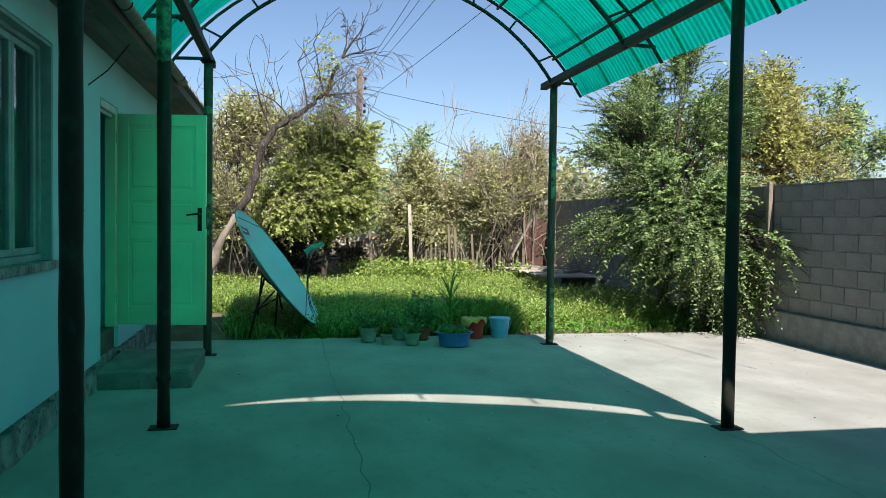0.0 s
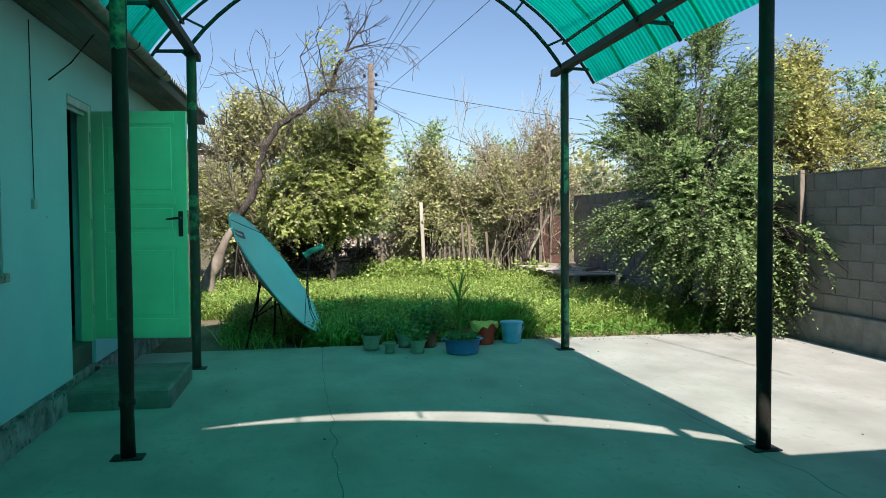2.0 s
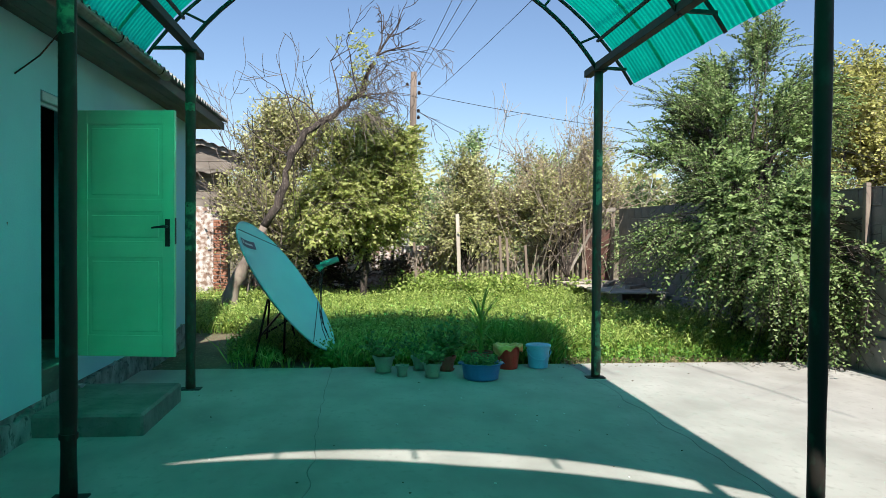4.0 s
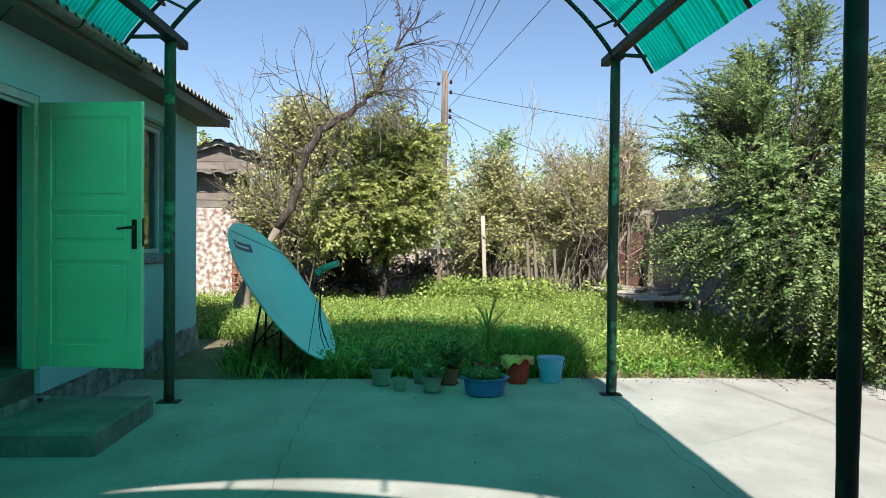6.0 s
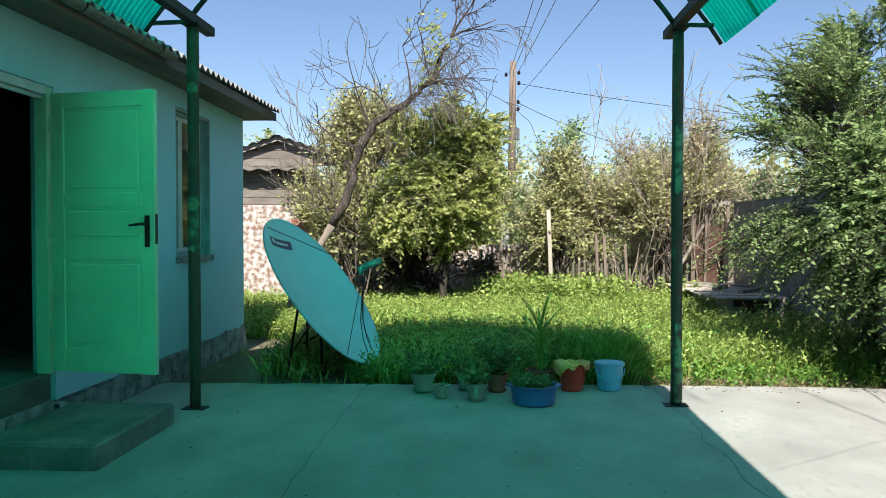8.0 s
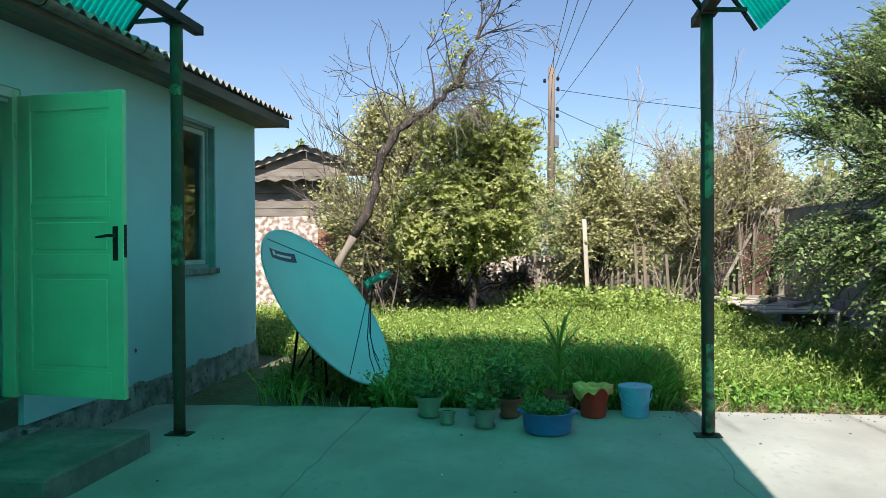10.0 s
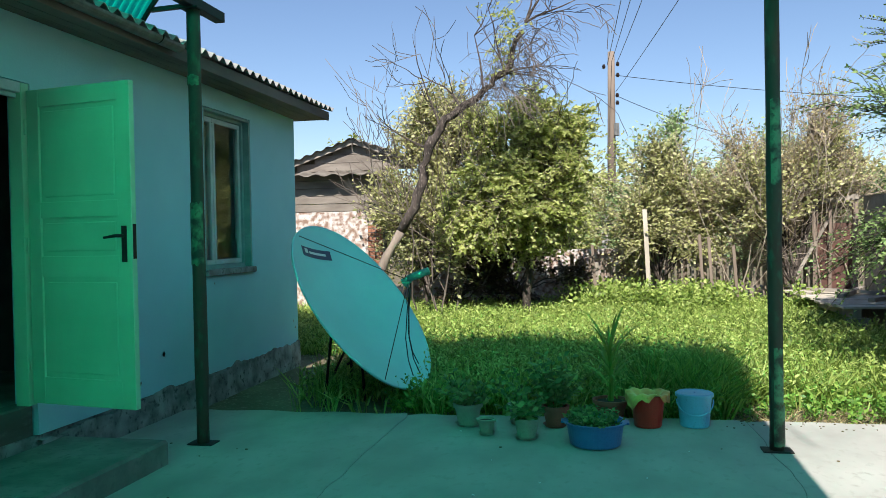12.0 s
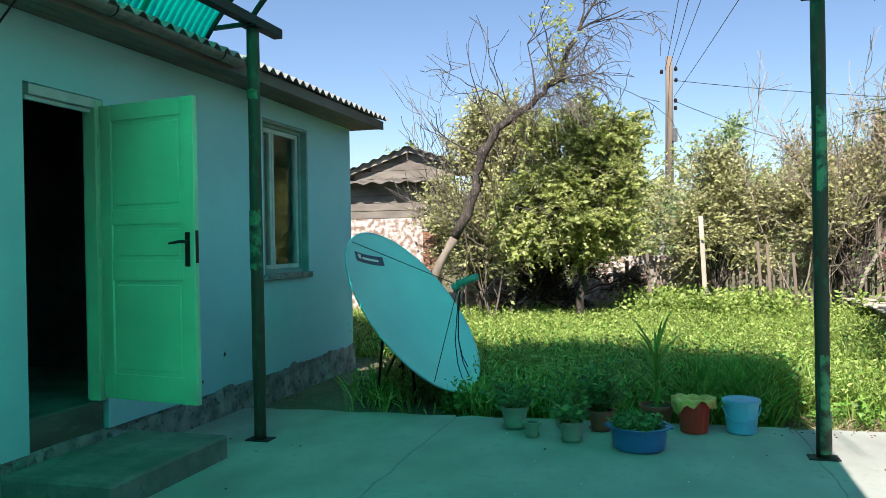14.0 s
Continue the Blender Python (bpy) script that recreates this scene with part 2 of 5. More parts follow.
def link(name, me, material, parent=None, label="", soft=False):
    if material:
        me.materials.append(material)
    if soft:
        smooth(me)
    ob = new(name, me)
    if parent:
        ob.parent = parent
    if label:
        ob["label"] = label
    return ob


def part(name, bm, material, parent=None, label="", soft=False):
    me = bpy.data.meshes.new(name)
    bm.to_mesh(me)
    bm.free()
    return link(name, me, material, parent, label, soft)


def thing(name, x, y, z, label, category, rz=0, group="", kind=""):
    ob = new(name)
    ob.matrix_basis = pose(x, y, z, 0, 0, rz)
    ob.empty_display_size = 0.1
    return tagged(ob, label, category, group, kind)


def box(x0, y0, z0, x1, y1, z1, bevel=0.0, bm=None):
    bm = bm or bmesh.new()
    vs = bmesh.ops.create_cube(bm, size=1)["verts"]
    for v in vs:
        v.co = Vector(((x0 + x1) / 2 + v.co.x * (x1 - x0), (y0 + y1) / 2 + v.co.y * (y1 - y0), (z0 + z1) / 2 + v.co.z * (z1 - z0)))
    if bevel:
        es = {e for v in vs for e in v.link_edges}
        bmesh.ops.bevel(bm, geom=list(es), offset=bevel, segments=1, affect="EDGES")
    return bm


def tube(points, radii, n=8, bm=None, cap=True):
    """A round tapered tube through the points."""
    bm = bm or bmesh.new()
    pts = [Vector(p) for p in points]
    if not hasattr(radii, "__len__"):
        radii = [radii] * len(pts)
    rings = []
    for i, p in enumerate(pts):
        d = (pts[min(i + 1, len(pts) - 1)] - pts[max(i - 1, 0)]).normalized()
        a = d.orthogonal().normalized() if abs(d.z) > 0.95 else d.cross(Vector((0, 0, 1))).normalized()
        if rings:
            a = (prev - d * prev.dot(d)).normalized()
        prev = a
        b = d.cross(a)
        rings.append([bm.verts.new(p + (a * math.cos(2 * math.pi * k / n) + b * math.sin(2 * math.pi * k / n)) * radii[i]) for k in range(n)])
    for r, q in zip(rings, rings[1:]):
        for k in range(n):
            bm.faces.new((r[k], r[(k + 1) % n], q[(k + 1) % n], q[k]))
    if cap:
        bm.faces.new(rings[0][::-1]), bm.faces.new(rings[-1])
    return bm


def bar(p0, p1, w, h, bm=None):
    """A rectangular bar between two points, w wide and h high."""
    bm = bm or bmesh.new()
    p0, p1 = Vector(p0), Vector(p1)
    d = (p1 - p0).normalized()
    a = d.cross(Vector((0, 0, 1)))
    a = (a if a.length > 0.05 else Vector((1, 0, 0))).normalized()
    b = a.cross(d).normalized()
    vs = [[bm.verts.new(p + a * sx * w / 2 + b * sz * h / 2) for sx, sz in ((-1, -1), (1, -1), (1, 1), (-1, 1))] for p in (p0, p1)]
    for k in range(4):
        bm.faces.new((vs[0][k], vs[0][(k + 1) % 4], vs[1][(k + 1) % 4], vs[1][k]))
    bm.faces.new(vs[0][::-1]), bm.faces.new(vs[1])
    return bm


def lathe(profile, n=32, bm=None, cap=True):
    """Turned shape: (radius, z) rows from the first to the last."""
    bm = bm or bmesh.new()
    rings = [[bm.verts.new((r * math.cos(2 * math.pi * k / n), r * math.sin(2 * math.pi * k / n), z)) for k in range(n)] for r, z in profile]
    for r, q in zip(rings, rings[1:]):
        for k in range(n):
            bm.faces.new((r[k], r[(k + 1) % n], q[(k + 1) % n], q[k]))
    if cap:
        bm.faces.new(rings[0][::-1])
    return bm


def grid_mesh(name, V, nu, nv):
    """A mesh from a nu x nv sheet of points."""
    idx = np.arange(nu * nv).reshape(nu, nv)
    F = np.stack([idx[:-1, :-1], idx[1:, :-1], idx[1:, 1:], idx[:-1, 1:]], -1).reshape(-1, 4)
    return raw_mesh(name, V.reshape(-1, 3), F)


def raw_mesh(name, V, F):
    me = bpy.data.meshes.new(name)
    n, k = F.shape
    me.vertices.add(len(V)), me.loops.add(n * k), me.polygons.add(n)
    me.vertices.foreach_set("co", np.asarray(V, np.float32).ravel())
    me.loops.foreach_set("vertex_index", F.astype(np.int32).ravel())
    me.polygons.foreach_set("loop_start", np.arange(0, n * k, k, dtype=np.int32))
    me.update(calc_edges=True)
    return me


# ---- plants ----
rng = np.random.default_rng(7)


def unit(a):
    return a / (np.linalg.norm(a, axis=-1, keepdims=True) + 1e-9)


def leaf_mesh(name, P, D, length, width, flat=0.75):
    """One kite-shaped, slightly bent leaf at each point P along D, its face turned more or less to the light."""
    n = len(P)
    length, width = np.broadcast_to(length, n)[:, None], np.broadcast_to(width, n)[:, None]
    skyward = np.array([0.03, -0.5, 0.86]) * flat + unit(rng.normal(size=(n, 3))) * (1 - flat * 0.45)
    S = unit(np.cross(skyward, D))
    N = np.cross(D, S)
    V = np.stack([P, P + D * length * 0.45 + S * width / 2 + N * length * 0.06, P + D * length - N * length * 0.08,
                  P + D * length * 0.45 - S * width / 2 + N * length * 0.06], 1).reshape(-1, 3)
    return raw_mesh(name, V, np.arange(4 * n).reshape(n, 4))


def twig_mesh(name, A, B, ra, rb):
    """Three-sided thin twigs from A to B."""
    n = len(A)
    D = unit(B - A)
    S = unit(np.cross(D, unit(rng.normal(size=(n, 3)))))
    T = np.cross(D, S)
    ra, rb = np.broadcast_to(ra, n)[:, None], np.broadcast_to(rb, n)[:, None]
    rows = []
    for P, r in ((A, ra), (B, rb)):
        for k in range(3):
            a = 2 * math.pi * k / 3
            rows.append(P + (S * math.cos(a) + T * math.sin(a)) * r)
    V = np.stack(rows, 1).reshape(-1, 3)
    base = np.arange(n)[:, None] * 6
    F = np.concatenate([base + np.array(q) for q in ((0, 1, 4, 3), (1, 2, 5, 4), (2, 0, 3, 5))])
    return raw_mesh(name, V, F)


def in_blobs(blobs, n, hollow=0.45, gaps=0.0, freq=1.3):
    """n points in the ellipsoids (x, y, z, rx, ry, rz), more towards their skins, with gaps; and the ways outwards."""
    B = np.array(blobs, float)
    w = B[:, 3] * B[:, 4] * B[:, 5]
    P, O = [], []
    while len(P) < n:
        b = B[rng.choice(len(B), p=w / w.sum())]
        d = unit(rng.normal(size=3))
        p = b[:3] + d * b[3:] * rng.random() ** hollow * (0.85 + 0.3 * rng.random())
        if p[2] < 0.1 or (gaps and noise.noise(Vector(p * freq)) < gaps - 0.35):
            continue
        P.append(p), O.append(d)
    return np.array(P), np.array(O)


def sprays(P, O, length, per, droop, leaf, spread=0.5, up=0.1, side=0.8):
    """Leafy sprays: from each point a curved twig with leaves on both sides. Returns leaf and twig meshes' inputs."""
    n = len(P)
    D = unit(O * spread + rng.normal(size=(n, 3)) * 0.5 + np.array([0, 0, up]))
    L = length * (0.6 + 0.8 * rng.random(n))[:, None]
    s = np.linspace(0.15, 1, per)
    pts = P[:, None] + D[:, None] * (s[None, :, None] * L[:, None]) + np.array([0, 0, -1.0]) * (droop * s[None, :, None] ** 2 * L[:, None])
    tang = unit(D[:, None] + np.array([0, 0, -2.0]) * droop * s[None, :, None])
    S = unit(np.cross(tang, np.array([0, 0, 1.0]) + rng.normal(size=(n, 1, 3)) * 0.3))
    sign = np.where(np.arange(per) % 2, 1.0, -1.0)[None, :, None]
    LD = unit(tang * 0.6 + S * sign * side + rng.normal(size=pts.shape) * 0.3)
    k = leaf * (0.6 + 0.7 * rng.random(n * per))
    A = np.concatenate([P, pts[:, per // 2]])
    E = np.concatenate([pts[:, per // 2], pts[:, -1]])
    return pts.reshape(-1, 3), LD.reshape(-1, 3), k, A, E


def limbs(base, fork, targets, r0, n=7, wob=0.12):
    """A trunk from base to fork, and wavering limbs on to the targets."""
    bm = bmesh.new()
    base, fork = Vector(base), Vector(fork)
    def wavy(a, b, ra, rb, k=5):
        d = (b - a).length
        pts = [a.lerp(b, i / k) + Vector(rng.normal(size=3)) * wob * d * 0.25 * math.sin(math.pi * i / k) for i in range(k + 1)]
        tube(pts, [ra + (rb - ra) * i / k for i in range(k + 1)], n, bm)
        return pts
    wavy(base, fork, r0, r0 * 0.75)
    for t in targets:
        t = Vector(t)
        mid = fork.lerp(t, 0.45) + Vector((0, 0, 0.12 * (t - fork).length))
        wavy(fork, mid, r0 * 0.45, r0 * 0.24)
        wavy(mid, t, r0 * 0.24, r0 * 0.05)
    return bm


def tree(name, x, y, blobs, label, leafm, n, per, leaf, length=0.35, droop=0.25, r0=0.09, fork=0.9, gaps=0.2, bark=None,
         category="tree", hollow=0.45, spread=0.5, up=0.15, width=0.55, n_limb=16, side=0.8, freq=1.3, bunch=26,
         clump=0.09, twigs=None):
    """Trunk and limbs, thin twigs, and a crown of many single leaves in sprays."""
    t = thing(name, x, y, 0, label, category)
    rel = [(b[0] - x, b[1] - y, *b[2:]) for b in blobs]
    nb = max(12, n // bunch)
    tips, O = in_blobs(rel, nb, hollow, gaps, freq)
    heart = np.array([(0.0, 0.0, fork)]) * 0.35 + np.array(rel)[:, :3].mean(0) * 0.65
    roots = tips * 0.62 + heart * 0.38
    way = tips - roots
    reach = np.linalg.norm(way, axis=1, keepdims=True)
    roots = np.where(reach > 0.8, tips - way / reach * 0.8, roots)
    way = tips - roots
    i = np.repeat(np.arange(nb), n // nb)
    s = rng.random((len(i), 1)) ** 0.7
    arch = np.array([0, 0, 1.0]) * np.minimum(reach, 0.8)[i] * (0.9 * s * (1 - s))
    P = roots[i] + way[i] * s + arch + rng.normal(size=(len(i), 3)) * clump * (1.15 - s)
    LP, LD, k, A, E = sprays(P, unit(unit(way)[i] + 0.6 * O[i]), length, per, droop, leaf, spread, up, side)
    k = k * np.repeat((0.75 + 0.5 * rng.random(nb))[i], per)
    ok = (LP[:, 2] > 0.06) & ((LP[:, 0] + x < 6.44) | (LP[:, 2] > 2.05) | (y > 17.7))
    pick = tips[rng.choice(nb, min(n_limb, nb), replace=False)]
    part("trunk", limbs((0, 0, -0.1), (rng.normal() * 0.1, rng.normal() * 0.1, fork), pick, r0), bark or BARK, t, soft=True)
    mid = roots + way * 0.5 + np.array([0, 0, 0.225]) * np.minimum(reach, 0.8)
    for ob in (link("bough_growth", twig_mesh("bough_growth", np.concatenate([roots, mid]), np.concatenate([mid, tips]), 0.009, 0.005), bark or BARK, t),
               link("twig_growth", twig_mesh("twig_growth", A, E, 0.005, 0.002), twigs or TWIG, t),
               link("crown", leaf_mesh("crown", LP[ok], LD[ok], k[ok], k[ok] * width), leafm, t)):
        ob["kind"] = "stuff"
    return t


# ---- ground and yard ----
def ground():
    xs = np.concatenate([[-400, -120, -40], np.linspace(-14, 20, 69), [40, 120, 400]])
    ys = np.concatenate([[-400, -120, -30], np.linspace(-8, 34, 85), [60, 150, 600]])
    X, Y = np.meshgrid(xs, ys, indexing="ij")
    Z = -0.05 + np.array([[0.03 * noise.noise(Vector((x * 0.5, y * 0.5, 0))) if abs(x) < 30 and 9.9 < y < 40 else -0.02 for y in ys] for x in xs])
    V = np.stack([X, Y, Z], -1)
    tagged(link("ground", grid_mesh("ground", V, len(xs), len(ys)), SOIL, soft=True), "brown soil with dry grass litter", "ground", kind="structure")


def edge(a, b, step=0.12, wob=0.008):
    """A slightly ragged line from a to b."""
    a, b = Vector(a), Vector(b)
    n = max(2, int((b - a).length / step))
    out = []
    for i in range(n):
        p = a.lerp(b, i / n)
        out.append(p + Vector((noise.noise(p * 3.1) * wob, noise.noise(p * 3.1 + Vector((9, 0, 0))) * wob, 0)))
    return out


def slabs():
    """Concrete yard in poured bays with ragged joints."""
    yard = thing("pavement", 0, 0, 0, "pale weathered concrete yard slab with cracked joints", "pavement", kind="structure")
    cols = [(-1.22, 0.738, -1.22, 0.898), (0.745, 3.397, 0.905, 3.397), (3.403, 6.42, 3.403, 6.42)]
    far = [9.62, 9.68, 9.78, 9.72]
    for i, (xa, xb, xc, xd) in enumerate(cols):
        pts = edge((xc, -5, 0), (xd, -5, 0)) + edge((xd, -5, 0), (xb, far[i + 1], 0), 0.06, 0.05) + edge((xb, far[i + 1], 0), (xa, far[i], 0), wob=0.05) + edge((xc, -5, 0), (xa, far[i], 0), 0.06, 0.05)[::-1]
        bm = bmesh.new()
        top = bm.faces.new([bm.verts.new(p) for p in pts])
        low = bmesh.ops.extrude_face_region(bm, geom=[top])
        bmesh.ops.translate(bm, verts=[v for v in low["geom"] if isinstance(v, bmesh.types.BMVert)], vec=(0, 0, -0.12))
        bmesh.ops.recalc_face_normals(bm, faces=bm.faces[:])
        part("slab", bm, CONCRETE, yard)
    part("bedding", box(-1.2, -5, -0.10, 6.4, 9.5, -0.004), MORTAR, yard)


ground()
slabs()


# ---- house ----
WX = -1.23
DOOR = (7.17, 7.865, 0.16, 2.475)
WIN_FAR = (10.06, 11.03, 1.16, 2.69)
WIN_NEAR = (4.25, 5.80, 1.13, 2.62)


def house():
    h = thing("house", WX, 4, 0, "pale blue limewashed single-storey house with slate roof", "house", kind="structure")
    m = Matrix.Translation((-WX, -4, 0))
    def put(name, bm, material, label="", parent=None):
        bm.transform(m)
        return part(name, bm, material, parent or h, label)
    y0, y1, zt, th = -5.0, 12.2, 2.872, 0.17
    cuts = sorted([WIN_NEAR, DOOR, WIN_FAR])
    y = y0
    for a, b, lo, hi in cuts:
        put("wall", box(WX - th, y, 0.22, WX, a, zt), PLASTER)
        put("wall_over", box(WX - th, a, hi, WX, b, zt), PLASTER)
        if lo > 0.3:
            put("wall_under", box(WX - th, a, 0.22, WX, b, lo), PLASTER)
        y = b
    put("wall", box(WX - th, y, 0.22, WX, y1, zt), PLASTER)
    put("wall", box(-7, y1 - th, 0.22, WX - th, y1, zt), PLASTER)
    put("wall", box(-7, y0, 0.22, WX - th, y0 + th, zt), PLASTER)
    put("wall", box(-7, y0 + th, 0.22, -6.7, y1 - th, zt), PLASTER)
    # plinth with a ragged upper edge under the limewash
    bm = bmesh.new()
    for a, b in ((y0, DOOR[0]), (DOOR[1], y1)):
        n = int((b - a) / 0.03)
        prev = None
        for i in range(n + 1):
            yy = a + (b - a) * i / n
            z = 0.185 + 0.012 * (yy - 7) * (yy > 7) + 0.05 * noise.noise(Vector((yy * 2.3, 0, 0))) + 0.035 * noise.noise(Vector((yy * 9, 3, 0)))
            x = WX + 0.018 + 0.014 * noise.noise(Vector((yy * 5, 7, 0)))
            q = [bm.verts.new(p) for p in ((WX - 0.02, yy, -0.15), (x + 0.02, yy, -0.15), (x, yy, z), (WX - 0.02, yy, z))]
            if prev:
                for k in range(3):
                    bm.faces.new((prev[k], prev[k + 1], q[k + 1], q[k]))
            prev = q
    box(-7, y0, -0.15, WX - 0.02, y1 + 0.01, 0.22, bm=bm)
    put("plinth", bm, PLINTH, "crumbling grey cement plinth")
    # Added plain room behind the door, coloured dark to deepen its shade.
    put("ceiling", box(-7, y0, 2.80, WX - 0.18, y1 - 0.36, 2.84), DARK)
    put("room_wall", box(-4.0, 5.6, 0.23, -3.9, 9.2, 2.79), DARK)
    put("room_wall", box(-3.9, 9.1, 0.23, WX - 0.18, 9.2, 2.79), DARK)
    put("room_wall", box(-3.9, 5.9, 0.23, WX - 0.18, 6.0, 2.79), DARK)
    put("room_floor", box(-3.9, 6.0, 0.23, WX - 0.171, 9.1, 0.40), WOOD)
    put("doorsill", box(WX - 0.17, DOOR[0] + 0.01, 0.17, WX - 0.03, DOOR[1] - 0.01, 0.42, 0.01), SOFFIT, "worn dark wooden door sill")
    for y, z, r in ((9.32, 0.52, 0.018), (8.98, 0.34, 0.014), (12.05, 0.50, 0.012), (12.1, 0.42, 0.014), (6.62, 1.5, 0.01), (10.2, 1.05, 0.01)):
        bm = bmesh.new()
        f = bm.faces.new([bm.verts.new((WX + 0.007, y + r * math.cos(q) * (0.6 + 0.7 * rng.random()), z + r * 1.3 * math.sin(q) * (0.6 + 0.7 * rng.random()))) for q in np.linspace(0, 2 * math.pi, 9)[:-1]])
        bmesh.ops.solidify(bm, geom=[f], thickness=0.003)
        put("plaster_chip", bm, PLINTH)
    # eaves
    for i in range(3):
        xa, xb = WX - 0.02 + 0.13 * i, WX - 0.02 + 0.13 * (i + 1) - 0.006
        bm = bmesh.new()
        sec = [[bm.verts.new((x, yy, za - (x - WX) * slant + t)) for x, t in ((xa, 0), (xb, 0), (xb, 0.018), (xa, 0.018))]
               for yy, za, slant in ((y0, 2.905, 0.10), (9.6, 2.895, 0.10), (12.30, 2.862, 0.02))]
        for p, q in zip(sec, sec[1:]):
            for k in range(4):
                bm.faces.new((p[k], q[k], q[(k + 1) % 4], p[(k + 1) % 4]))
        bm.faces.new(sec[0]), bm.faces.new(sec[-1][::-1])
        put("soffit_board", bm, SOFFIT, "stained grey soffit board")
    put("wall_head", box(WX - th, y0, zt, WX - 0.001, 12.19, 2.893), PLASTER)
    put("fascia", box(-0.858, y0, 2.85, -0.83, 12.32, 2.95, 0.004), SOFFIT)
    put("fascia", box(-7.2, 12.30, 2.86, -0.862, 12.325, 2.96, 0.004), SOFFIT)
    # slate sheets, wave along the eave
    pitch, amp, slope = 0.145, 0.024, math.tan(radians(17))
    sheet_w = pitch * 7
    yy = 12.36
    while yy > y0:
        ny = 7 * 8 + 1
        ys = np.linspace(yy - sheet_w - 0.03, yy, ny)
        xs = np.array([-0.78, -2.2, -4.2])
        X, Y = np.meshgrid(xs, ys, indexing="ij")
        Z = 2.975 + (-0.78 - X) * slope + amp * np.sin(2 * math.pi * Y / pitch)
        top, low = np.stack([X, Y, Z + 0.004], -1), np.stack([X, Y, Z - 0.004], -1)
        V = np.concatenate([low, top])[[0, 3, 4, 5, 2, 1, 0]] - np.array([WX, 4, 0])
        link("roof_sheet", grid_mesh("roof_sheet", V, 7, ny), SLATE, h, soft=False)
        yy -= sheet_w
    put("roof_slope", bar((-4.2, y0, 4.0), (-4.2, 12.3, 4.0), 0.2, 0.05), SLATE)
    bm = bmesh.new()
    vs = [bm.verts.new(p) for p in ((-4.2, y0, 4.0), (-7.3, y0, 2.95), (-7.3, 12.34, 2.95), (-4.2, 12.34, 4.0))]
    bm.faces.new(vs)
    bmesh.ops.solidify(bm, geom=bm.faces[:], thickness=0.02)
    put("roof_slope", bm, SLATE)
    bm = bmesh.new()
    f = bm.faces.new([bm.verts.new(p) for p in ((-6.9, 12.15, 2.87), (-1.3, 12.15, 2.87), (-4.2, 12.15, 3.9))])
    bmesh.ops.solidify(bm, geom=[f], thickness=0.1)
    put("gable", bm, PLASTER)
    # gutter
    bm = bmesh.new()
    prof = [(0.05 * math.cos(a), 0.05 * math.sin(a)) for a in np.linspace(math.pi, 2 * math.pi, 9)] 
    prof += [(0.044 * math.cos(a), 0.044 * math.sin(a)) for a in np.linspace(2 * math.pi, math.pi, 9)]
    ra = [bm.verts.new((-0.772 + x, y0, 2.945 + z)) for x, z in prof]
    rb = [bm.verts.new((-0.772 + x, 8.9, 2.925 + z)) for x, z in prof]
    for k in range(len(prof)):
        bm.faces.new((ra[k], ra[(k + 1) % len(prof)], rb[(k + 1) % len(prof)], rb[k]))
    bm.faces.new(rb)
    put("gutter", bm, GUTTER, "dented galvanised half-round gutter")
    for yy in (1.0, 2.6, 4.2, 5.8, 7.4, 8.6):
        put("gutter_bracket", tube([(-0.772 + 0.057 * math.cos(a), yy, 2.935 + 0.057 * math.sin(a)) for a in np.linspace(math.pi, 2 * math.pi, 8)], 0.006, 5), BLACKMETAL)
    return h


def window(name, w, label, split):
    a, b, lo, hi = w
    t = thing(name, WX, a, lo, label, "window", kind="structure")
    W, H = b - a, hi - lo
    x0 = -0.16
    def rect(nm, y0, y1, z0, z1, d0, d1, t1, material, parent=t):
        bm = bmesh.new()
        box(d0, y0, z0, d1, y1, z0 + t1, 0.004, bm), box(d0, y0, z1 - t1, d1, y1, z1, 0.004, bm)
        box(d0, y0, z0 + t1, d1, y0 + t1, z1 - t1, 0.004, bm), box(d0, y1 - t1, z0 + t1, d1, y1, z1 - t1, 0.004, bm)
        return part(nm, bm, material, parent)
    rect("window_frame", 0.004, W - 0.004, 0.004, H - 0.004, x0, x0 + 0.09, 0.055, FRAMEPAINT)
    bm = bmesh.new()
    box(-0.07, 0.004, 0.02, -0.004, 0.03, H - 0.01, bm=bm), box(-0.07, W - 0.03, 0.02, -0.004, W - 0.004, H - 0.01, bm=bm), box(-0.07, 0.03, H - 0.03, -0.004, W - 0.03, H - 0.006, bm=bm)
    part("reveal_board", bm, FRAMEPAINT, t)
    ys = [0.06] + [0.06 + (W - 0.12) * s for s in split] + [W - 0.06]
    for p, q in zip(ys, ys[1:]):
        c = rect("casement", p + 0.003, q - 0.003, 0.062, H - 0.062, x0 + 0.02, x0 + 0.07, 0.045, WHITEFRAME if W < 1.2 else FRAMEPAINT)
        g = part("pane", box(x0 + 0.042, p + 0.04, 0.10, x0 + 0.047, q - 0.04, H - 0.10), GLASS, t)
        g.visible_shadow = False
    part("window_sill", box(-0.10, -0.02, -0.04, 0.035, W + 0.02, 0.018, 0.006), PLINTH, t, "chipped cement sill")
    # Added dark sheet behind the panes, standing in for the room's shade.
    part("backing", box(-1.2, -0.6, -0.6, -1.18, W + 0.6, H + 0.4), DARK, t)


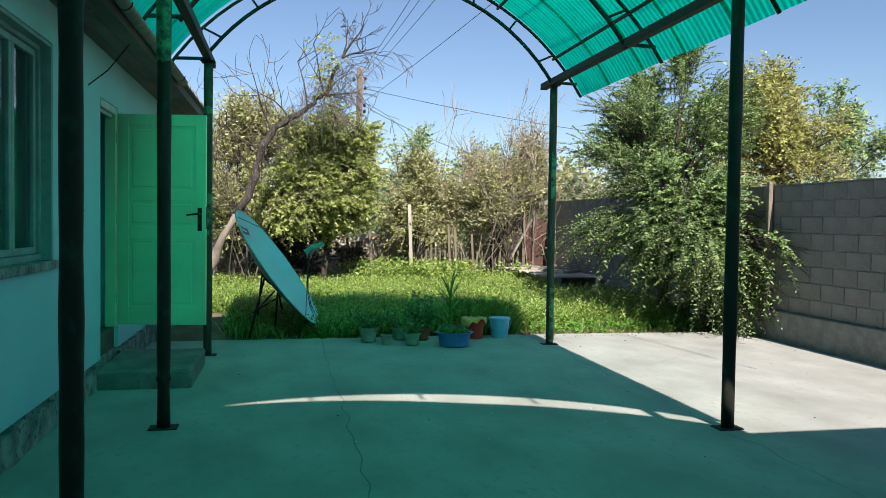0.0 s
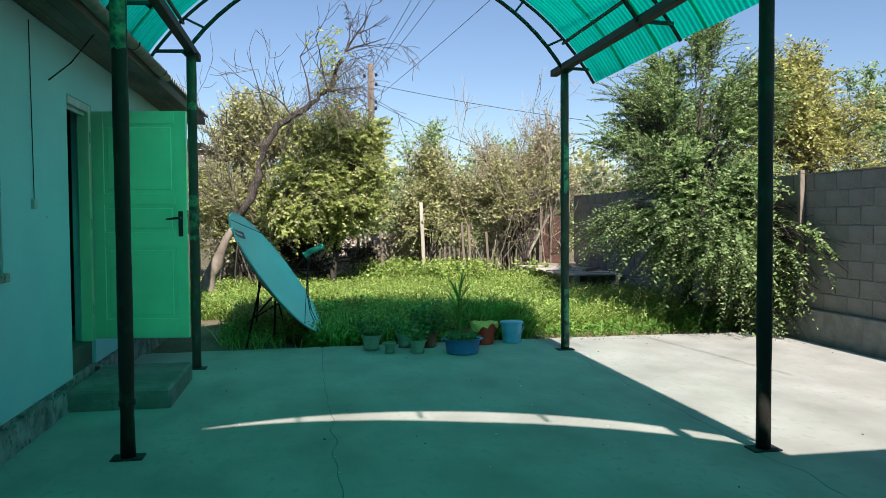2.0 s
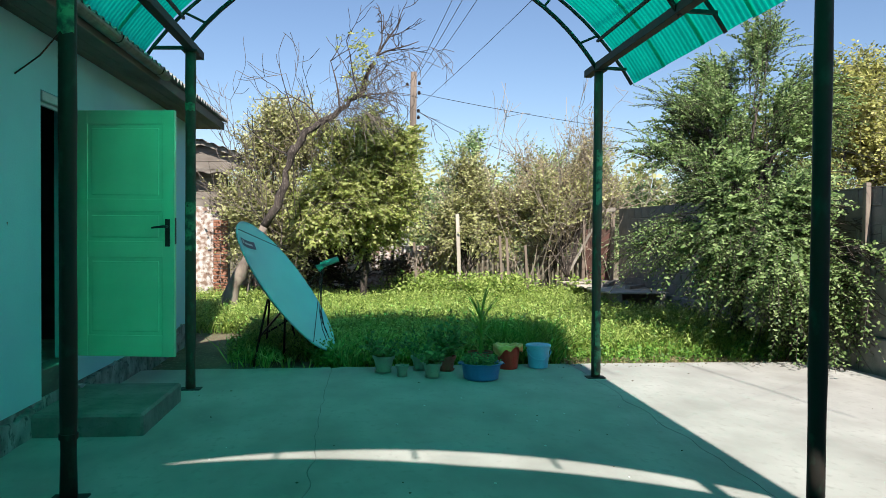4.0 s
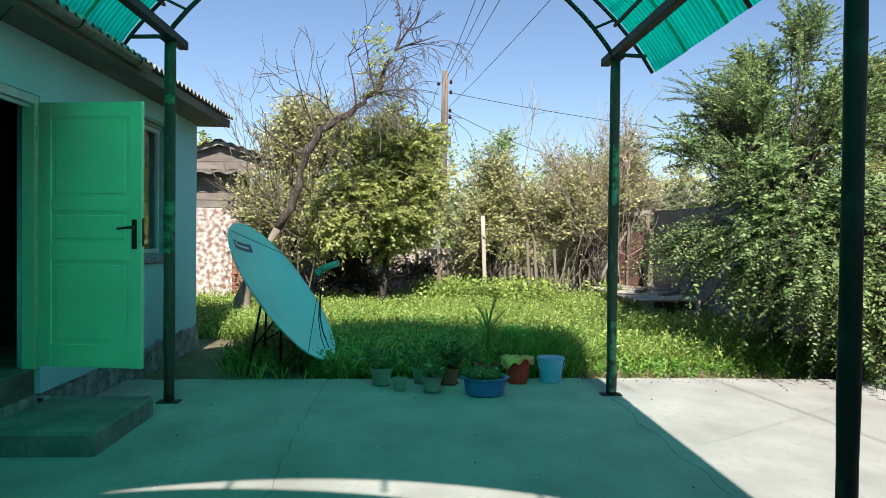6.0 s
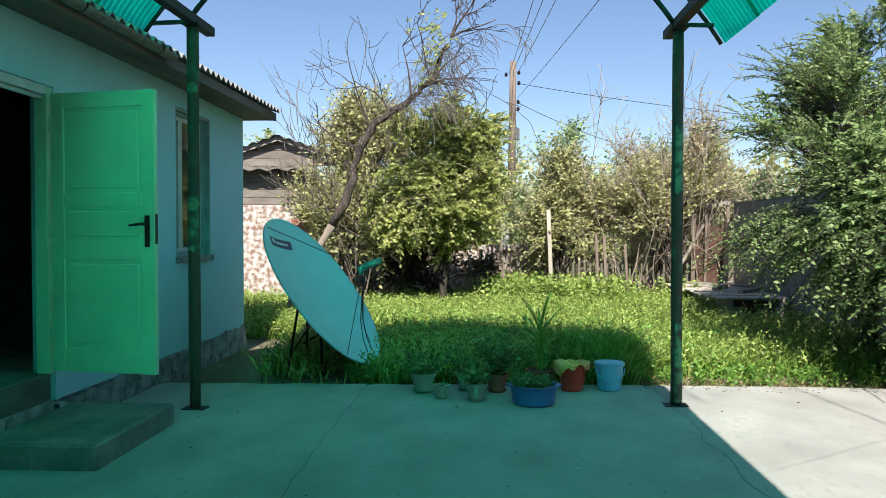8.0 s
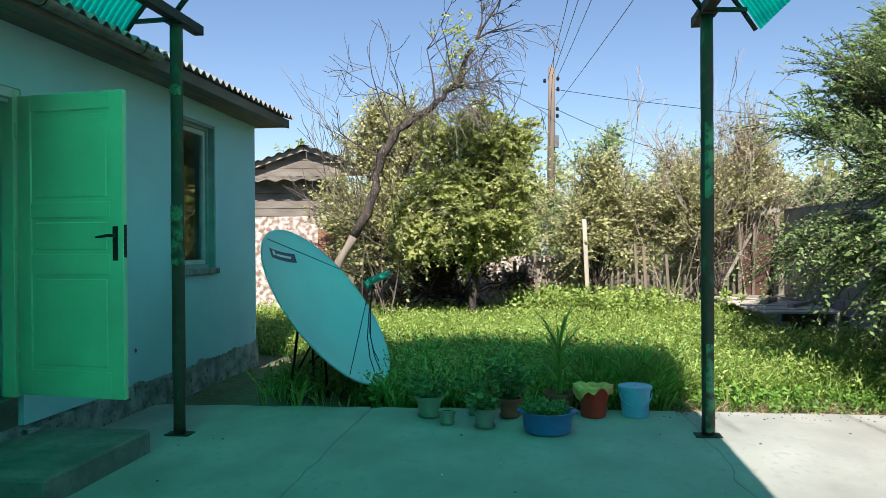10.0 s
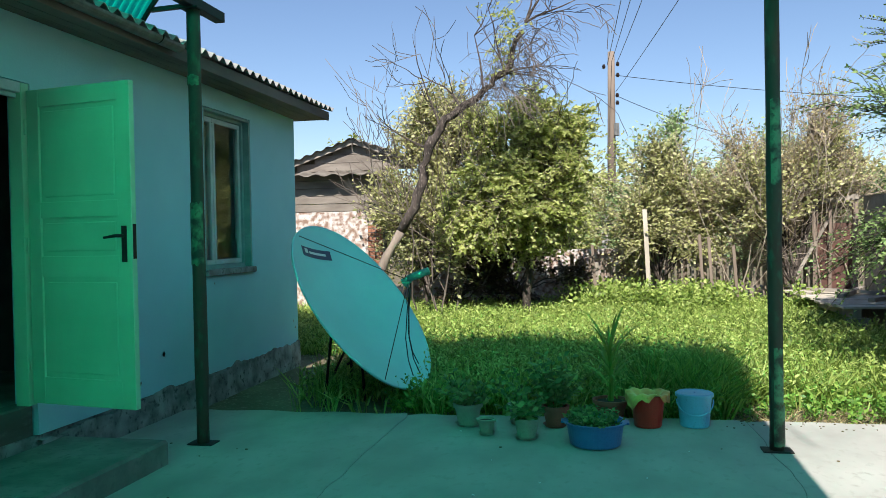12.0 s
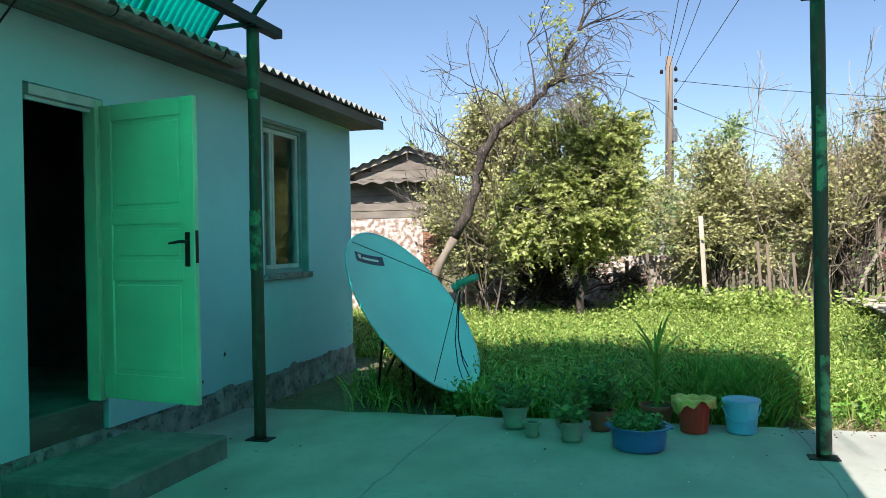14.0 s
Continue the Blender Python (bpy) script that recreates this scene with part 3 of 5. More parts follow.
def door():
    f = thing("door_frame", WX, DOOR[0], 0.42, "pale green painted wooden door frame", "door frame", kind="structure")
    W, H = DOOR[1] - DOOR[0], DOOR[3] - 0.42
    part("jamb", box(-0.16, 0.003, -0.24, -0.09, 0.03, H - 0.004, 0.004), FRAMEPAINT, f)
    part("jamb", box(-0.10, W - 0.075, 0.0, -0.004, W - 0.003, H - 0.004, 0.004), DOORPAINT, f)
    part("head", box(-0.10, 0.052, H - 0.07, -0.004, W - 0.077, H - 0.004, 0.004), WHITEFRAME, f)
    part("head_stop", box(-0.06, 0.052, H - 0.10, -0.035, W - 0.077, H - 0.072, 0.003), WHITEFRAME, f)
    d = thing("door_leaf", WX + 0.012, 7.81, 0.440, "open pale green panelled wooden door", "door", rz=-8.5)
    L, T, DH = 0.815, 0.042, 1.98
    bm = bmesh.new()
    st, rails = 0.10, ((0, 0.17), (0.80, 0.93), (1.17, 1.27), (1.87, 1.98))
    box(0, 0, 0, st, T, DH, 0.003, bm), box(L - st, 0, 0, L, T, DH, 0.003, bm)
    for a, b in rails:
        box(st, 0.001, a, L - st, T - 0.001, b, 0.002, bm)
    part("door_body", bm, DOORPAINT, d)
    for (_, a), (b, _) in zip(rails, rails[1:]):
        bm = box(st - 0.005, 0.014, a - 0.005, L - st + 0.005, T - 0.014, b + 0.005)
        box(st + 0.03, 0.007, a + 0.03, L - st - 0.03, T - 0.007, b - 0.03, 0.006, bm)
        part("door_panel", bm, DOORPAINT, d)
    hx, hz = L - 0.055, 1.02
    plate = part("handle_plate", box(hx - 0.02, -0.008, hz - 0.13, hx + 0.02, 0.0, hz + 0.09, 0.003), BLACKMETAL, d, "dark bronze handle plate")
    part("lever", tube([(hx, -0.004, hz + 0.03), (hx, -0.045, hz + 0.03), (hx - 0.02, -0.055, hz + 0.03), (hx - 0.11, -0.05, hz + 0.02)], [0.011, 0.011, 0.011, 0.008], 8), BLACKMETAL, plate)
    part("lock_plate", box(L - 0.001, 0.008, hz - 0.11, L + 0.003, T - 0.008, hz + 0.10), BLACKMETAL, d)
    for z in (0.25, 1.0, 1.75):
        part("hinge", tube([(-0.006, -0.004, z - 0.05), (-0.006, -0.004, z + 0.05)], 0.008, 8), DOORPAINT, d)


house()
window("window_1", WIN_FAR, "teal-framed casement window with dark reflecting glass", (0.33,))
window("window_2", WIN_NEAR, "teal-framed wide casement window in shade", (0.33, 0.67))
door()
st = thing("door_step", WX, 6.93, 0, "worn concrete doorstep slab before the door", "step")
part("step_block", box(0.0, 0, -0.02, 0.78, 1.17, 0.158, 0.018), STEPCEMENT, st)
for k in range(9):
    fx, fz, fr = 0.22 + 0.30 * rng.random(), 0.05 + 0.08 * rng.random(), 0.008 + 0.014 * rng.random()
    bm = bmesh.new()
    ring = [(fx + 1.8 * fr * math.cos(q) * (0.5 + 0.8 * rng.random()), fz + fr * math.sin(q) * (0.5 + 0.8 * rng.random())) for q in np.linspace(0, 2 * math.pi, 9)[:-1]]
    front, back = ([bm.verts.new((px, yy, pz)) for px, pz in ring] for yy in (-0.002 - 0.0006 * k, 0.004))
    bm.faces.new(front)
    for i in range(8):
        bm.faces.new((front[i], back[i], back[(i + 1) % 8], front[(i + 1) % 8]))
    bmesh.ops.recalc_face_normals(bm, faces=bm.faces[:])
    part("lime_splash", bm, MORTAR, st, "dried whitish lime splash")


# ---- canopy ----
PL, PR = -0.48, 3.44
UC, UR, LC, LR = 1.515, 2.80, 1.785, 2.385
MX = 1.445


def arc_pt(c, r, a, y):
    return Vector((MX + r * math.sin(a), y, c + r * math.cos(a)))


def front_y(x):
    return 8.59 + 0.0857 * (x - PL)


def canopy():
    c = thing("canopy", MX, 5.5, 0, "vaulted green plastic sheet canopy on dark steel posts", "canopy")
    m = Matrix.Translation((-MX, -5.5, 0))
    def put(name, bm, material, label="", parent=None, soft=False):
        bm.transform(m)
        return part(name, bm, material, parent or c, label, soft)
    for x, y in ((PL, 3.3), (PL, 5.62), (PL, 8.59), (PR, 5.05), (PR, 8.93)):
        p = put("post", tube([(x, y, 0.004 + 3.1 * i / 12) for i in range(13)], [0.046 + 0.002 * rng.normal() for i in range(13)], 14), WORNPOST if y > 8 else POSTPAINT, "dark steel pipe post with flaking green paint", soft=True)
        put("base_plate", box(x - 0.095, y - 0.065, 0.0, x + 0.095, y + 0.065, 0.010, 0.002), STEEL, parent=p)
        if 5.5 < y < 6:
            put("collar", tube([(x, y, 0.33), (x, y, 0.36)], 0.050, 14), POSTPAINT, parent=p)
        put("cap_plate", box(x - 0.07, y - 0.07, 3.085, x + 0.07, y + 0.07, 3.10, 0.003), STEEL, parent=p)
    for x, y, z0, z1, a0, a1 in ((PL, 8.59, 1.28, 1.72, -150, -20), (PL, 8.59, 2.55, 2.62, -150, -30), (PR, 8.93, 0.04, 0.30, -120, 10), (PR, 8.93, 0.31, 0.68, -115, -45), (PR, 8.93, 1.75, 2.3, -120, -40), (PL, 5.62, 2.5, 3.05, -160, -30)):
        V = np.zeros((9, 7, 3))
        for i in range(9):
            for j in range(7):
                a = radians(a0 + (a1 - a0) * i / 8)
                zz = z0 + (z1 - z0) * j / 6 + (0.03 * noise.noise(Vector((i * 0.9, z0 * 7, j))) if j in (0, 6) else 0)
                V[i, j] = (x + 0.052 * math.cos(a) - MX, y + 0.052 * math.sin(a) - 5.5, zz)
        link("paint_patch", grid_mesh("paint_patch", V, 9, 7), GREENPAINT, c, "flaking bright green paint", soft=True)
    put("beam", box(PL - 0.04, 2.0, 3.10, PL + 0.04, 8.99, 3.175, 0.004), STEEL)
    put("beam", box(PR - 0.04, 2.0, 3.10, PR + 0.04, 9.32, 3.175, 0.004), STEEL)
    au = radians(58.2)
    al = math.asin((PR - MX) / LR)
    trusses = [None, 6.9, 5.1, 3.9, 2.75]
    for ty in trusses:
        fy = (lambda x: front_y(x) + 0.02) if ty is None else (lambda x, ty=ty: ty)
        def arch(cc, rr, aa, k=28):
            pts = [arc_pt(cc, rr, -aa + 2 * aa * i / k, 0) for i in range(k + 1)]
            return [Vector((p.x, fy(p.x), p.z)) for p in pts]
        lo, hi = arch(LC, LR, al), arch(UC, UR - 0.03, au)
        t = put("truss_chord", tube(lo, 0.021, 6), STEEL, soft=True)
        put("truss_chord", tube(hi, 0.017, 6), STEEL, soft=True)
        for i in range(2, 27, 3):
            q = min(hi, key=lambda v: (v - lo[i]).length)
            put("strut", tube([lo[i], q], 0.013, 5), STEEL)
        for s, foot, post in ((0, hi[0], lo[0]), (1, hi[-1], lo[-1])):
            px = PL if s == 0 else PR
            put("bracket", bar((px, fy(px), 3.13), (px + (foot.x - px) * 0.8, fy(px), 3.12), 0.03, 0.03), STEEL)
    for i in range(6):
        a = -au * 0.80 + 2 * au * 0.80 * i / 5
        p = arc_pt(UC, UR - 0.035, a, 0)
        put("purlin", bar((p.x, 2.12, p.z), (p.x, front_y(p.x) + 0.1, p.z), 0.026, 0.026), STEEL)
    # sheets, each with its waves side by side
    ya, n_sheet = 2.27, 8
    pitch, amp, k = 0.074, 0.009, 4
    for s in range(n_sheet):
        f0, f1 = s / n_sheet, (s + 1) / n_sheet + (0.008 if s < n_sheet - 1 else 0)
        nw = int((f1 - f0) * 7.0 / pitch) * k
        V = np.zeros((nw + 1, 41, 3))
        for j in range(41):
            a = -au + 2 * au * j / 40
            x = MX + (UR + 0.01) * math.sin(a)
            yb = front_y(x) + 0.12
            fr = np.linspace(f0, f1, nw + 1)
            rr = UR + 0.012 + amp * np.sin(np.arange(nw + 1) * 2 * math.pi / k) + 0.004 * s % 2
            V[:, j, 0] = MX + rr * math.sin(a)
            V[:, j, 1] = ya + (yb - ya) * fr
            V[:, j, 2] = UC + rr * math.cos(a) + 0.006 * math.sin(s * 2.1 + a * 3)
        V -= np.array([MX, 5.5, 0])
        link("roof_sheet", grid_mesh("roof_sheet", V, nw + 1, 41), SHEET, c, soft=True)
    return c


def rear_roof():
    """The roofs behind the walker that shade the near end of the yard."""
    r = thing("rear_canopy", MX, -1, 0, "lower dull green sheet vault over the near end of the yard", "canopy", kind="structure")
    half, rise, z0 = 2.41, 1.15, 3.08
    R = (half * half + rise * rise) / (2 * rise)
    aa = math.asin(half / R)
    V = np.zeros((121, 33, 3))
    for j in range(33):
        a = -aa + 2 * aa * j / 32
        V[:, j, 0] = (R + 0.008 * np.sin(np.arange(121) * math.pi / 2)) * math.sin(a)
        x = MX + R * math.sin(a)
        V[:, j, 1] = np.linspace(-4, 3.05 + 0.15 * max(0, 2.2 - x), 121)
        V[:, j, 2] = z0 + rise - R + R * math.cos(a)
    link("roof_sheet", grid_mesh("roof_sheet", V, 121, 33), OLDSHEET, r, soft=True)
    s = tagged(part("side_roof", box(3.55, -5, 2.90, 7.2, 1.98, 3.02), SLATE), "flat grey roof over the side yard", "roof", kind="structure")
    tagged(part("wall_south", box(-7, -5.4, 0, 7, -5.1, 3.1), PLASTER), "plain pale wall closing the yard", "wall", kind="structure")


canopy()
rear_roof()


# ---- satellite dish ----
def dish():
    C = Vector((0.24, 10.2, 0.85))
    n = Vector((0.803, -0.12, 0.583)).normalized()
    u = Vector((0.585, 0.0, -0.81))
    u = (u - n * u.dot(n)).normalized()
    v = n.cross(u)
    d = thing("satellite_dish", C.x, C.y, 0, "large pale blue satellite dish on a tripod in the grass", "satellite dish")
    R, depth = 0.87, 0.17
    base = Matrix.Translation((0, 0, C.z)) @ Matrix((( u.x, v.x, n.x, 0), (u.y, v.y, n.y, 0), (u.z, v.z, n.z, 0), (0, 0, 0, 1)))
    prof = [(0.012, -depth)] + [(R * i / 14, -depth + depth * (i / 14) ** 2) for i in range(1, 15)]
    bm = lathe(prof, 56)
    bm.transform(base)
    part("reflector", bm, DISHPAINT, d, soft=True)
    bm = lathe([(0.012, -depth - 0.012)] + [(R * i / 14, -depth - 0.012 + depth * (i / 14) ** 2) for i in range(1, 15)], 56)
    bm.transform(base)
    part("reflector_back", bm, DISHBACK, d, soft=True)
    bm = lathe([(R - 0.006, -0.012), (R + 0.012, -0.014), (R + 0.014, 0.002), (R - 0.006, 0.003), (R - 0.006, -0.012)], 56, cap=False)
    bm.transform(base)
    part("rim", bm, DISHPAINT, d, soft=True)
    def at(a, b, h):
        return base @ Vector((a, b, h))
    F = at(0.05, 0.17, 0.41)
    for a in (200, 320, 80):
        e = at(R * 0.98 * math.cos(radians(a)), R * 0.98 * math.sin(radians(a)), 0.0)
        part("feed_arm", tube([e, F], 0.004, 6), BLACKMETAL, d)
    horn = part("feedhorn", tube([F + n * 0.08, F + n * 0.02, F - n * 0.03, F - n * 0.05], [0.028, 0.03, 0.045, 0.05], 14), LNBGREEN, d, "green feedhorn", soft=True)
    side = (Vector((0.95, 0.1, 0.35))).normalized()
    part("receiver", tube([F + n * 0.05 - side * 0.05, F + n * 0.05 + side * 0.02, F + n * 0.05 + side * 0.16], [0.032, 0.036, 0.034], 14), LNBGREEN, horn, soft=True)
    # plain sticker with bars for its printing
    sx, sy = -0.63, -0.06
    def on(a, b, h=0.0):
        rr = math.hypot(a, b) / R
        return at(a, b, -depth + depth * rr * rr + 0.012 + h)
    def plate(nm, x0, x1, y0, y1, h, material, parent):
        V = np.zeros((13, 3, 3))
        for i in range(13):
            for j in range(3):
                p, q = x0 + (x1 - x0) * i / 12, y0 + (y1 - y0) * j / 2
                V[i, j] = on(sx + 0.19 * p - 0.98 * q, sy + 0.98 * p + 0.19 * q, h)
        return link(nm, grid_mesh(nm, V, 13, 3), material, parent)
    stk = plate("sticker", -0.26, 0.26, -0.045, 0.045, -0.008, NAVY, d)
    stk["label"] = "navy sticker with white printing"
    plate("print_bar", -0.21, -0.15, -0.014, 0.028, -0.005, WHITEINK, stk)
    plate("print_bar", -0.13, 0.17, -0.012, 0.010, -0.005, WHITEINK, stk)
    # mount: ring frame, tripod legs, stays
    hub = at(0, 0, -depth - 0.05)
    part("mount_plate", tube([at(0, 0, -depth - 0.012), hub], [0.16, 0.12], 16), BLACKMETAL, d)
    for a, b, x, y in ((0.0, -0.42, -0.36, -0.12), (0.25, -0.15, -0.05, 0.10), (0.15, 0.25, 0.10, 0.45), (-0.1, 0.1, -0.30, 0.50)):
        rr = (a * a + b * b) / R ** 2
        part("leg", tube([at(a, b, -depth * (1 - rr) - 0.03), (x, y, -0.05)], 0.013, 7), BLACKMETAL, d)
    part("stay", tube([at(0.2, -0.35, -0.16), (-0.45, 0.30, 0.10)], 0.012, 6), BLACKMETAL, d)
    part("stay", tube([at(0.35, 0.3, -0.16), (-0.30, 0.35, 0.25)], 0.012, 6), BLACKMETAL, d)
    # cables from the feedhorn over the rim
    for a, w in ((0.80, 0.10), (0.78, -0.05), (0.72, 0.2)):
        e = at(a * 0.98, w, 0.0)
        mid = F.lerp(e, 0.5) + Vector((-0.05, 0.0, -0.10))
        part("cable", tube([F + n * 0.03, F.lerp(mid, 0.5) + Vector((0, 0, -0.02)), mid, mid.lerp(e, 0.5) + Vector((-0.01, 0, -0.03)), e], 0.005, 5), BLACKRUBBER, d)


dish()


# ---- boundary wall ----
def block_wall():
    w = thing("wall_east", 6.55, 2.0, 0, "grey cinder block boundary wall on a concrete footing", "wall", kind="structure")
    L = 15.6
    part("footing", box(-0.06, -7, -0.2, 0.26, L, 0.37, 0.01), MORTAR, w, "cracked concrete footing")
    part("mortar", box(0.012, -7, 0.37, 0.188, L, 1.97), MORTAR, w)
    me = bpy.data.meshes.new("block")
    bm = box(0, 0, 0, 0.19, 0.385, 0.192, 0.006)
    bm.to_mesh(me)
    bm.free()
    me.materials.append(BLOCK)
    for row in range(8):
        for i in range(37):
            y = 0.4 * i + (0.2 if row % 2 else 0) + 0.01
            if y + 0.4 > L:
                continue
            b = new("block", me)
            b.parent = w
            b.matrix_basis = pose(0.004 * rng.normal() + 0.002, y, 0.378 + row * 0.2, 0, 0, 0.4 * rng.normal())
    part("coping", box(-0.005, -7, 1.972, 0.2, L, 1.985), MORTAR, w)


block_wall()

# ---- trees and shrubs ----
tree("elm_tree", 6.1, 11.3, [(5.85, 10.6, 1.55, 0.9, 0.8, 0.75), (5.2, 11.2, 1.95, 0.7, 0.6, 0.4), (5.3, 10.8, 1.45, 0.6, 0.5, 0.5), (6.0, 10.0, 1.2, 0.55, 0.9, 0.9), (6.5, 11.7, 2.6, 1.15, 1.1, 0.95),
     (6.75, 12.2, 3.5, 0.9, 0.9, 0.8), (6.15, 9.0, 1.35, 0.4, 0.9, 0.65), (4.9, 11.2, 2.4, 0.5, 0.4, 0.15), (6.6, 12.0, 4.15, 0.45, 0.5, 0.35), (5.5, 11.5, 3.0, 0.45, 0.5, 0.3),
     (6.0, 9.6, 0.6, 0.45, 0.6, 0.45)],
     "drooping leafy elm tree beside the block wall", ELMLEAF, 4600, 26, 0.05, 0.66, 0.36, 0.09, 0.8, 0.34, spread=1.3, up=0.35, width=0.52, n_limb=34, freq=1.7, side=1.0,
     bunch=36, clump=0.07, hollow=0.3, twigs=BARK)
tree("fruit_tree", 1.1, 16.2, [(0.9, 16.0, 2.0, 1.05, 0.8, 0.95), (0.95, 16.0, 2.6, 1.1, 0.8, 0.85), (0.15, 15.9, 1.65, 0.55, 0.5, 0.6), (1.75, 16.1, 1.9, 0.5, 0.6, 0.75),
     (1.9, 16.2, 2.7, 0.55, 0.5, 0.75), (1.35, 16.0, 3.3, 0.75, 0.5, 0.5), (0.45, 16.0, 3.0, 0.5, 0.5, 0.5)],
     "bright green fruit tree with an uneven crown", FRUITLEAF, 3900, 11, 0.074, 0.30, 0.25, 0.08, 0.9, 0.20, freq=1.6, width=0.6, bunch=22, clump=0.12, n_limb=12)
tree("shrub", -0.7, 17.0, [(-0.7, 17.0, 2.0, 1.0, 0.8, 1.6), (-1.3, 16.6, 1.6, 0.6, 0.6, 1.0), (-0.1, 17.2, 3.1, 1.1, 0.7, 0.9), (0.2, 16.8, 1.0, 0.8, 0.6, 0.9), (-0.9, 17.1, 3.2, 0.7, 0.6, 0.7)],
     "tall olive shrub with many bare twigs", OLIVELEAF, 2900, 8, 0.075, 0.45, 0.0, 0.05, 0.6, 0.3, category="shrub", up=0.7)
tree("shrub", 0.6, 17.3, [(0.1, 17.2, 0.8, 0.9, 0.5, 0.8), (1.2, 17.3, 0.9, 0.9, 0.5, 0.8)],
     "dark maroon-leaved shrub before the whitewashed wall", MAROONLEAF, 900, 9, 0.075, 0.32, 0.1, 0.04, 0.4, 0.3, category="shrub", up=0.4, twigs=BARK)
tree("shrub", 3.3, 18.3, [(3.0, 18.2, 1.5, 0.8, 0.6, 0.9), (3.9, 18.3, 2.0, 0.9, 0.6, 1.1), (3.4, 18.4, 2.7, 0.6, 0.5, 0.6)],
     "olive-green leafy shrub before the fence", OLIVELEAF, 1300, 9, 0.08, 0.5, 0.1, 0.05, 0.5, 0.3, category="shrub", up=0.5)
tree("shrub", 5.2, 18.6, [(4.6, 18.4, 1.4, 0.8, 0.7, 1.2), (5.5, 18.6, 1.9, 0.9, 0.7, 1.6), (6.3, 18.7, 1.7, 0.8, 0.7, 1.4), (5.1, 18.6, 2.8, 0.7, 0.6, 0.8), (6.2, 18.6, 2.9, 0.6, 0.6, 0.7)],
     "brown half-dead thicket of twigs", BROWNLEAF, 2600, 7, 0.06, 0.65, 0.0, 0.05, 0.5, 0.3, category="shrub", up=0.8)
tree("shrub", 5.4, 18.0, [(4.9, 18.0, 2.1, 0.8, 0.4, 0.9), (5.9, 18.0, 2.3, 0.8, 0.4, 1.0)],
     "olive leaves tangled with dry twigs", OLIVELEAF, 700, 9, 0.075, 0.5, 0.0, 0.05, 0.5, 0.35, category="shrub", up=0.6)
tree("young_tree", 3.4, 20.6, [(2.8, 20.5, 1.9, 1.1, 0.8, 1.6), (3.9, 20.8, 2.5, 1.0, 0.8, 1.2)],
     "light green young tree with an airy crown", PALELEAF, 1100, 9, 0.10, 0.5, 0.1, 0.05, 0.8, 0.3)
tree("young_tree", 6.0, 22.0, [(5.2, 22.0, 2.2, 1.2, 1.0, 1.6), (6.6, 22.0, 2.5, 1.2, 1.0, 1.6), (8.0, 22.0, 2.0, 1.2, 1.0, 1.6)],
     "grey-green young tree behind the thicket", PALELEAF, 1500, 9, 0.11, 0.55, 0.1, 0.05, 0.8, 0.3)
tree("yellow_tree", 12.6, 19.5, [(12.2, 19.5, 3.6, 1.9, 1.5, 2.0), (14.3, 20.0, 3.6, 1.9, 1.4, 1.9), (12.8, 19.2, 5.0, 1.4, 1.0, 1.0)],
     "yellow-green tree beyond the block wall", YELLOWLEAF, 3200, 10, 0.11, 0.6, 0.15, 0.12, 1.6, 0.35)
tree("background_tree", 9.6, 20.0, [(9.4, 20.0, 2.4, 1.6, 1.2, 1.8), (10.4, 20.5, 3.2, 1.2, 1.2, 1.4)],
     "green tree beyond the block wall", ELMLEAF, 1500, 10, 0.10, 0.55, 0.2, 0.1, 1.4, 0.3)
tree("background_tree", 16.8, 22.0, [(16.6, 22.0, 3.4, 2.4, 1.6, 2.3), (18.5, 22.0, 3.6, 1.8, 1.6, 1.8)],
     "grey-green tree beyond the block wall", PALELEAF, 1600, 10, 0.12, 0.55, 0.15, 0.12, 1.5, 0.35)
tree("background_tree", 0.6, 22.5, [(-0.6, 22.5, 2.0, 1.8, 1.0, 1.8), (1.6, 22.5, 2.4, 1.6, 1.0, 2.0), (-3.5, 23.0, 2.0, 2.2, 1.0, 1.6)],
     "green garden trees behind the fence", FRUITLEAF, 2000, 9, 0.11, 0.55, 0.15, 0.08, 1.0, 0.3)


def far_wood():
    blobs = [(x, 46 + 5 * math.sin(x), 2.0, 3.5, 2.0, 2.4 + 0.8 * math.sin(x * 1.7)) for x in range(-40, 72, 4)]
    P, O = in_blobs(blobs, 9000, 0.4)
    LP, LD, k, A, E = sprays(P, O, 0.9, 5, 0.2, 0.42, 0.5, 0.2, 0.8)
    tagged(link("far_wood", leaf_mesh("far_wood", LP, LD, k, k * 0.7), OLIVELEAF), "hazy green line of far trees", "trees", kind="stuff")


far_wood()


def grow(bm, p, d, length, r, depth, up=0.12, kinks=4, kids=3):
    """A bare branch that wavers, tapers and forks."""
    pts, dirs = [p], [d]
    for i in range(kinks):
        d = (d + Vector(rng.normal(size=3)) * 0.15 + Vector((0, 0, up * 0.7))).normalized()
        p = p + d * length / kinks
        pts.append(p), dirs.append(d)
    tube(pts, [max(0.005, r * (1 - 0.65 * i / kinks)) for i in range(kinks + 1)], 5 if r > 0.012 else 3, bm)
    if depth:
        for _ in range(kids):
            i = int(rng.integers(1, kinks + 1))
            side = (dirs[i] + Vector(rng.normal(size=3)) * 0.55).normalized()
            grow(bm, pts[i], side, length * (0.45 + 0.25 * rng.random()), max(0.005, r * 0.55), depth - 1, up, kinks, kids)


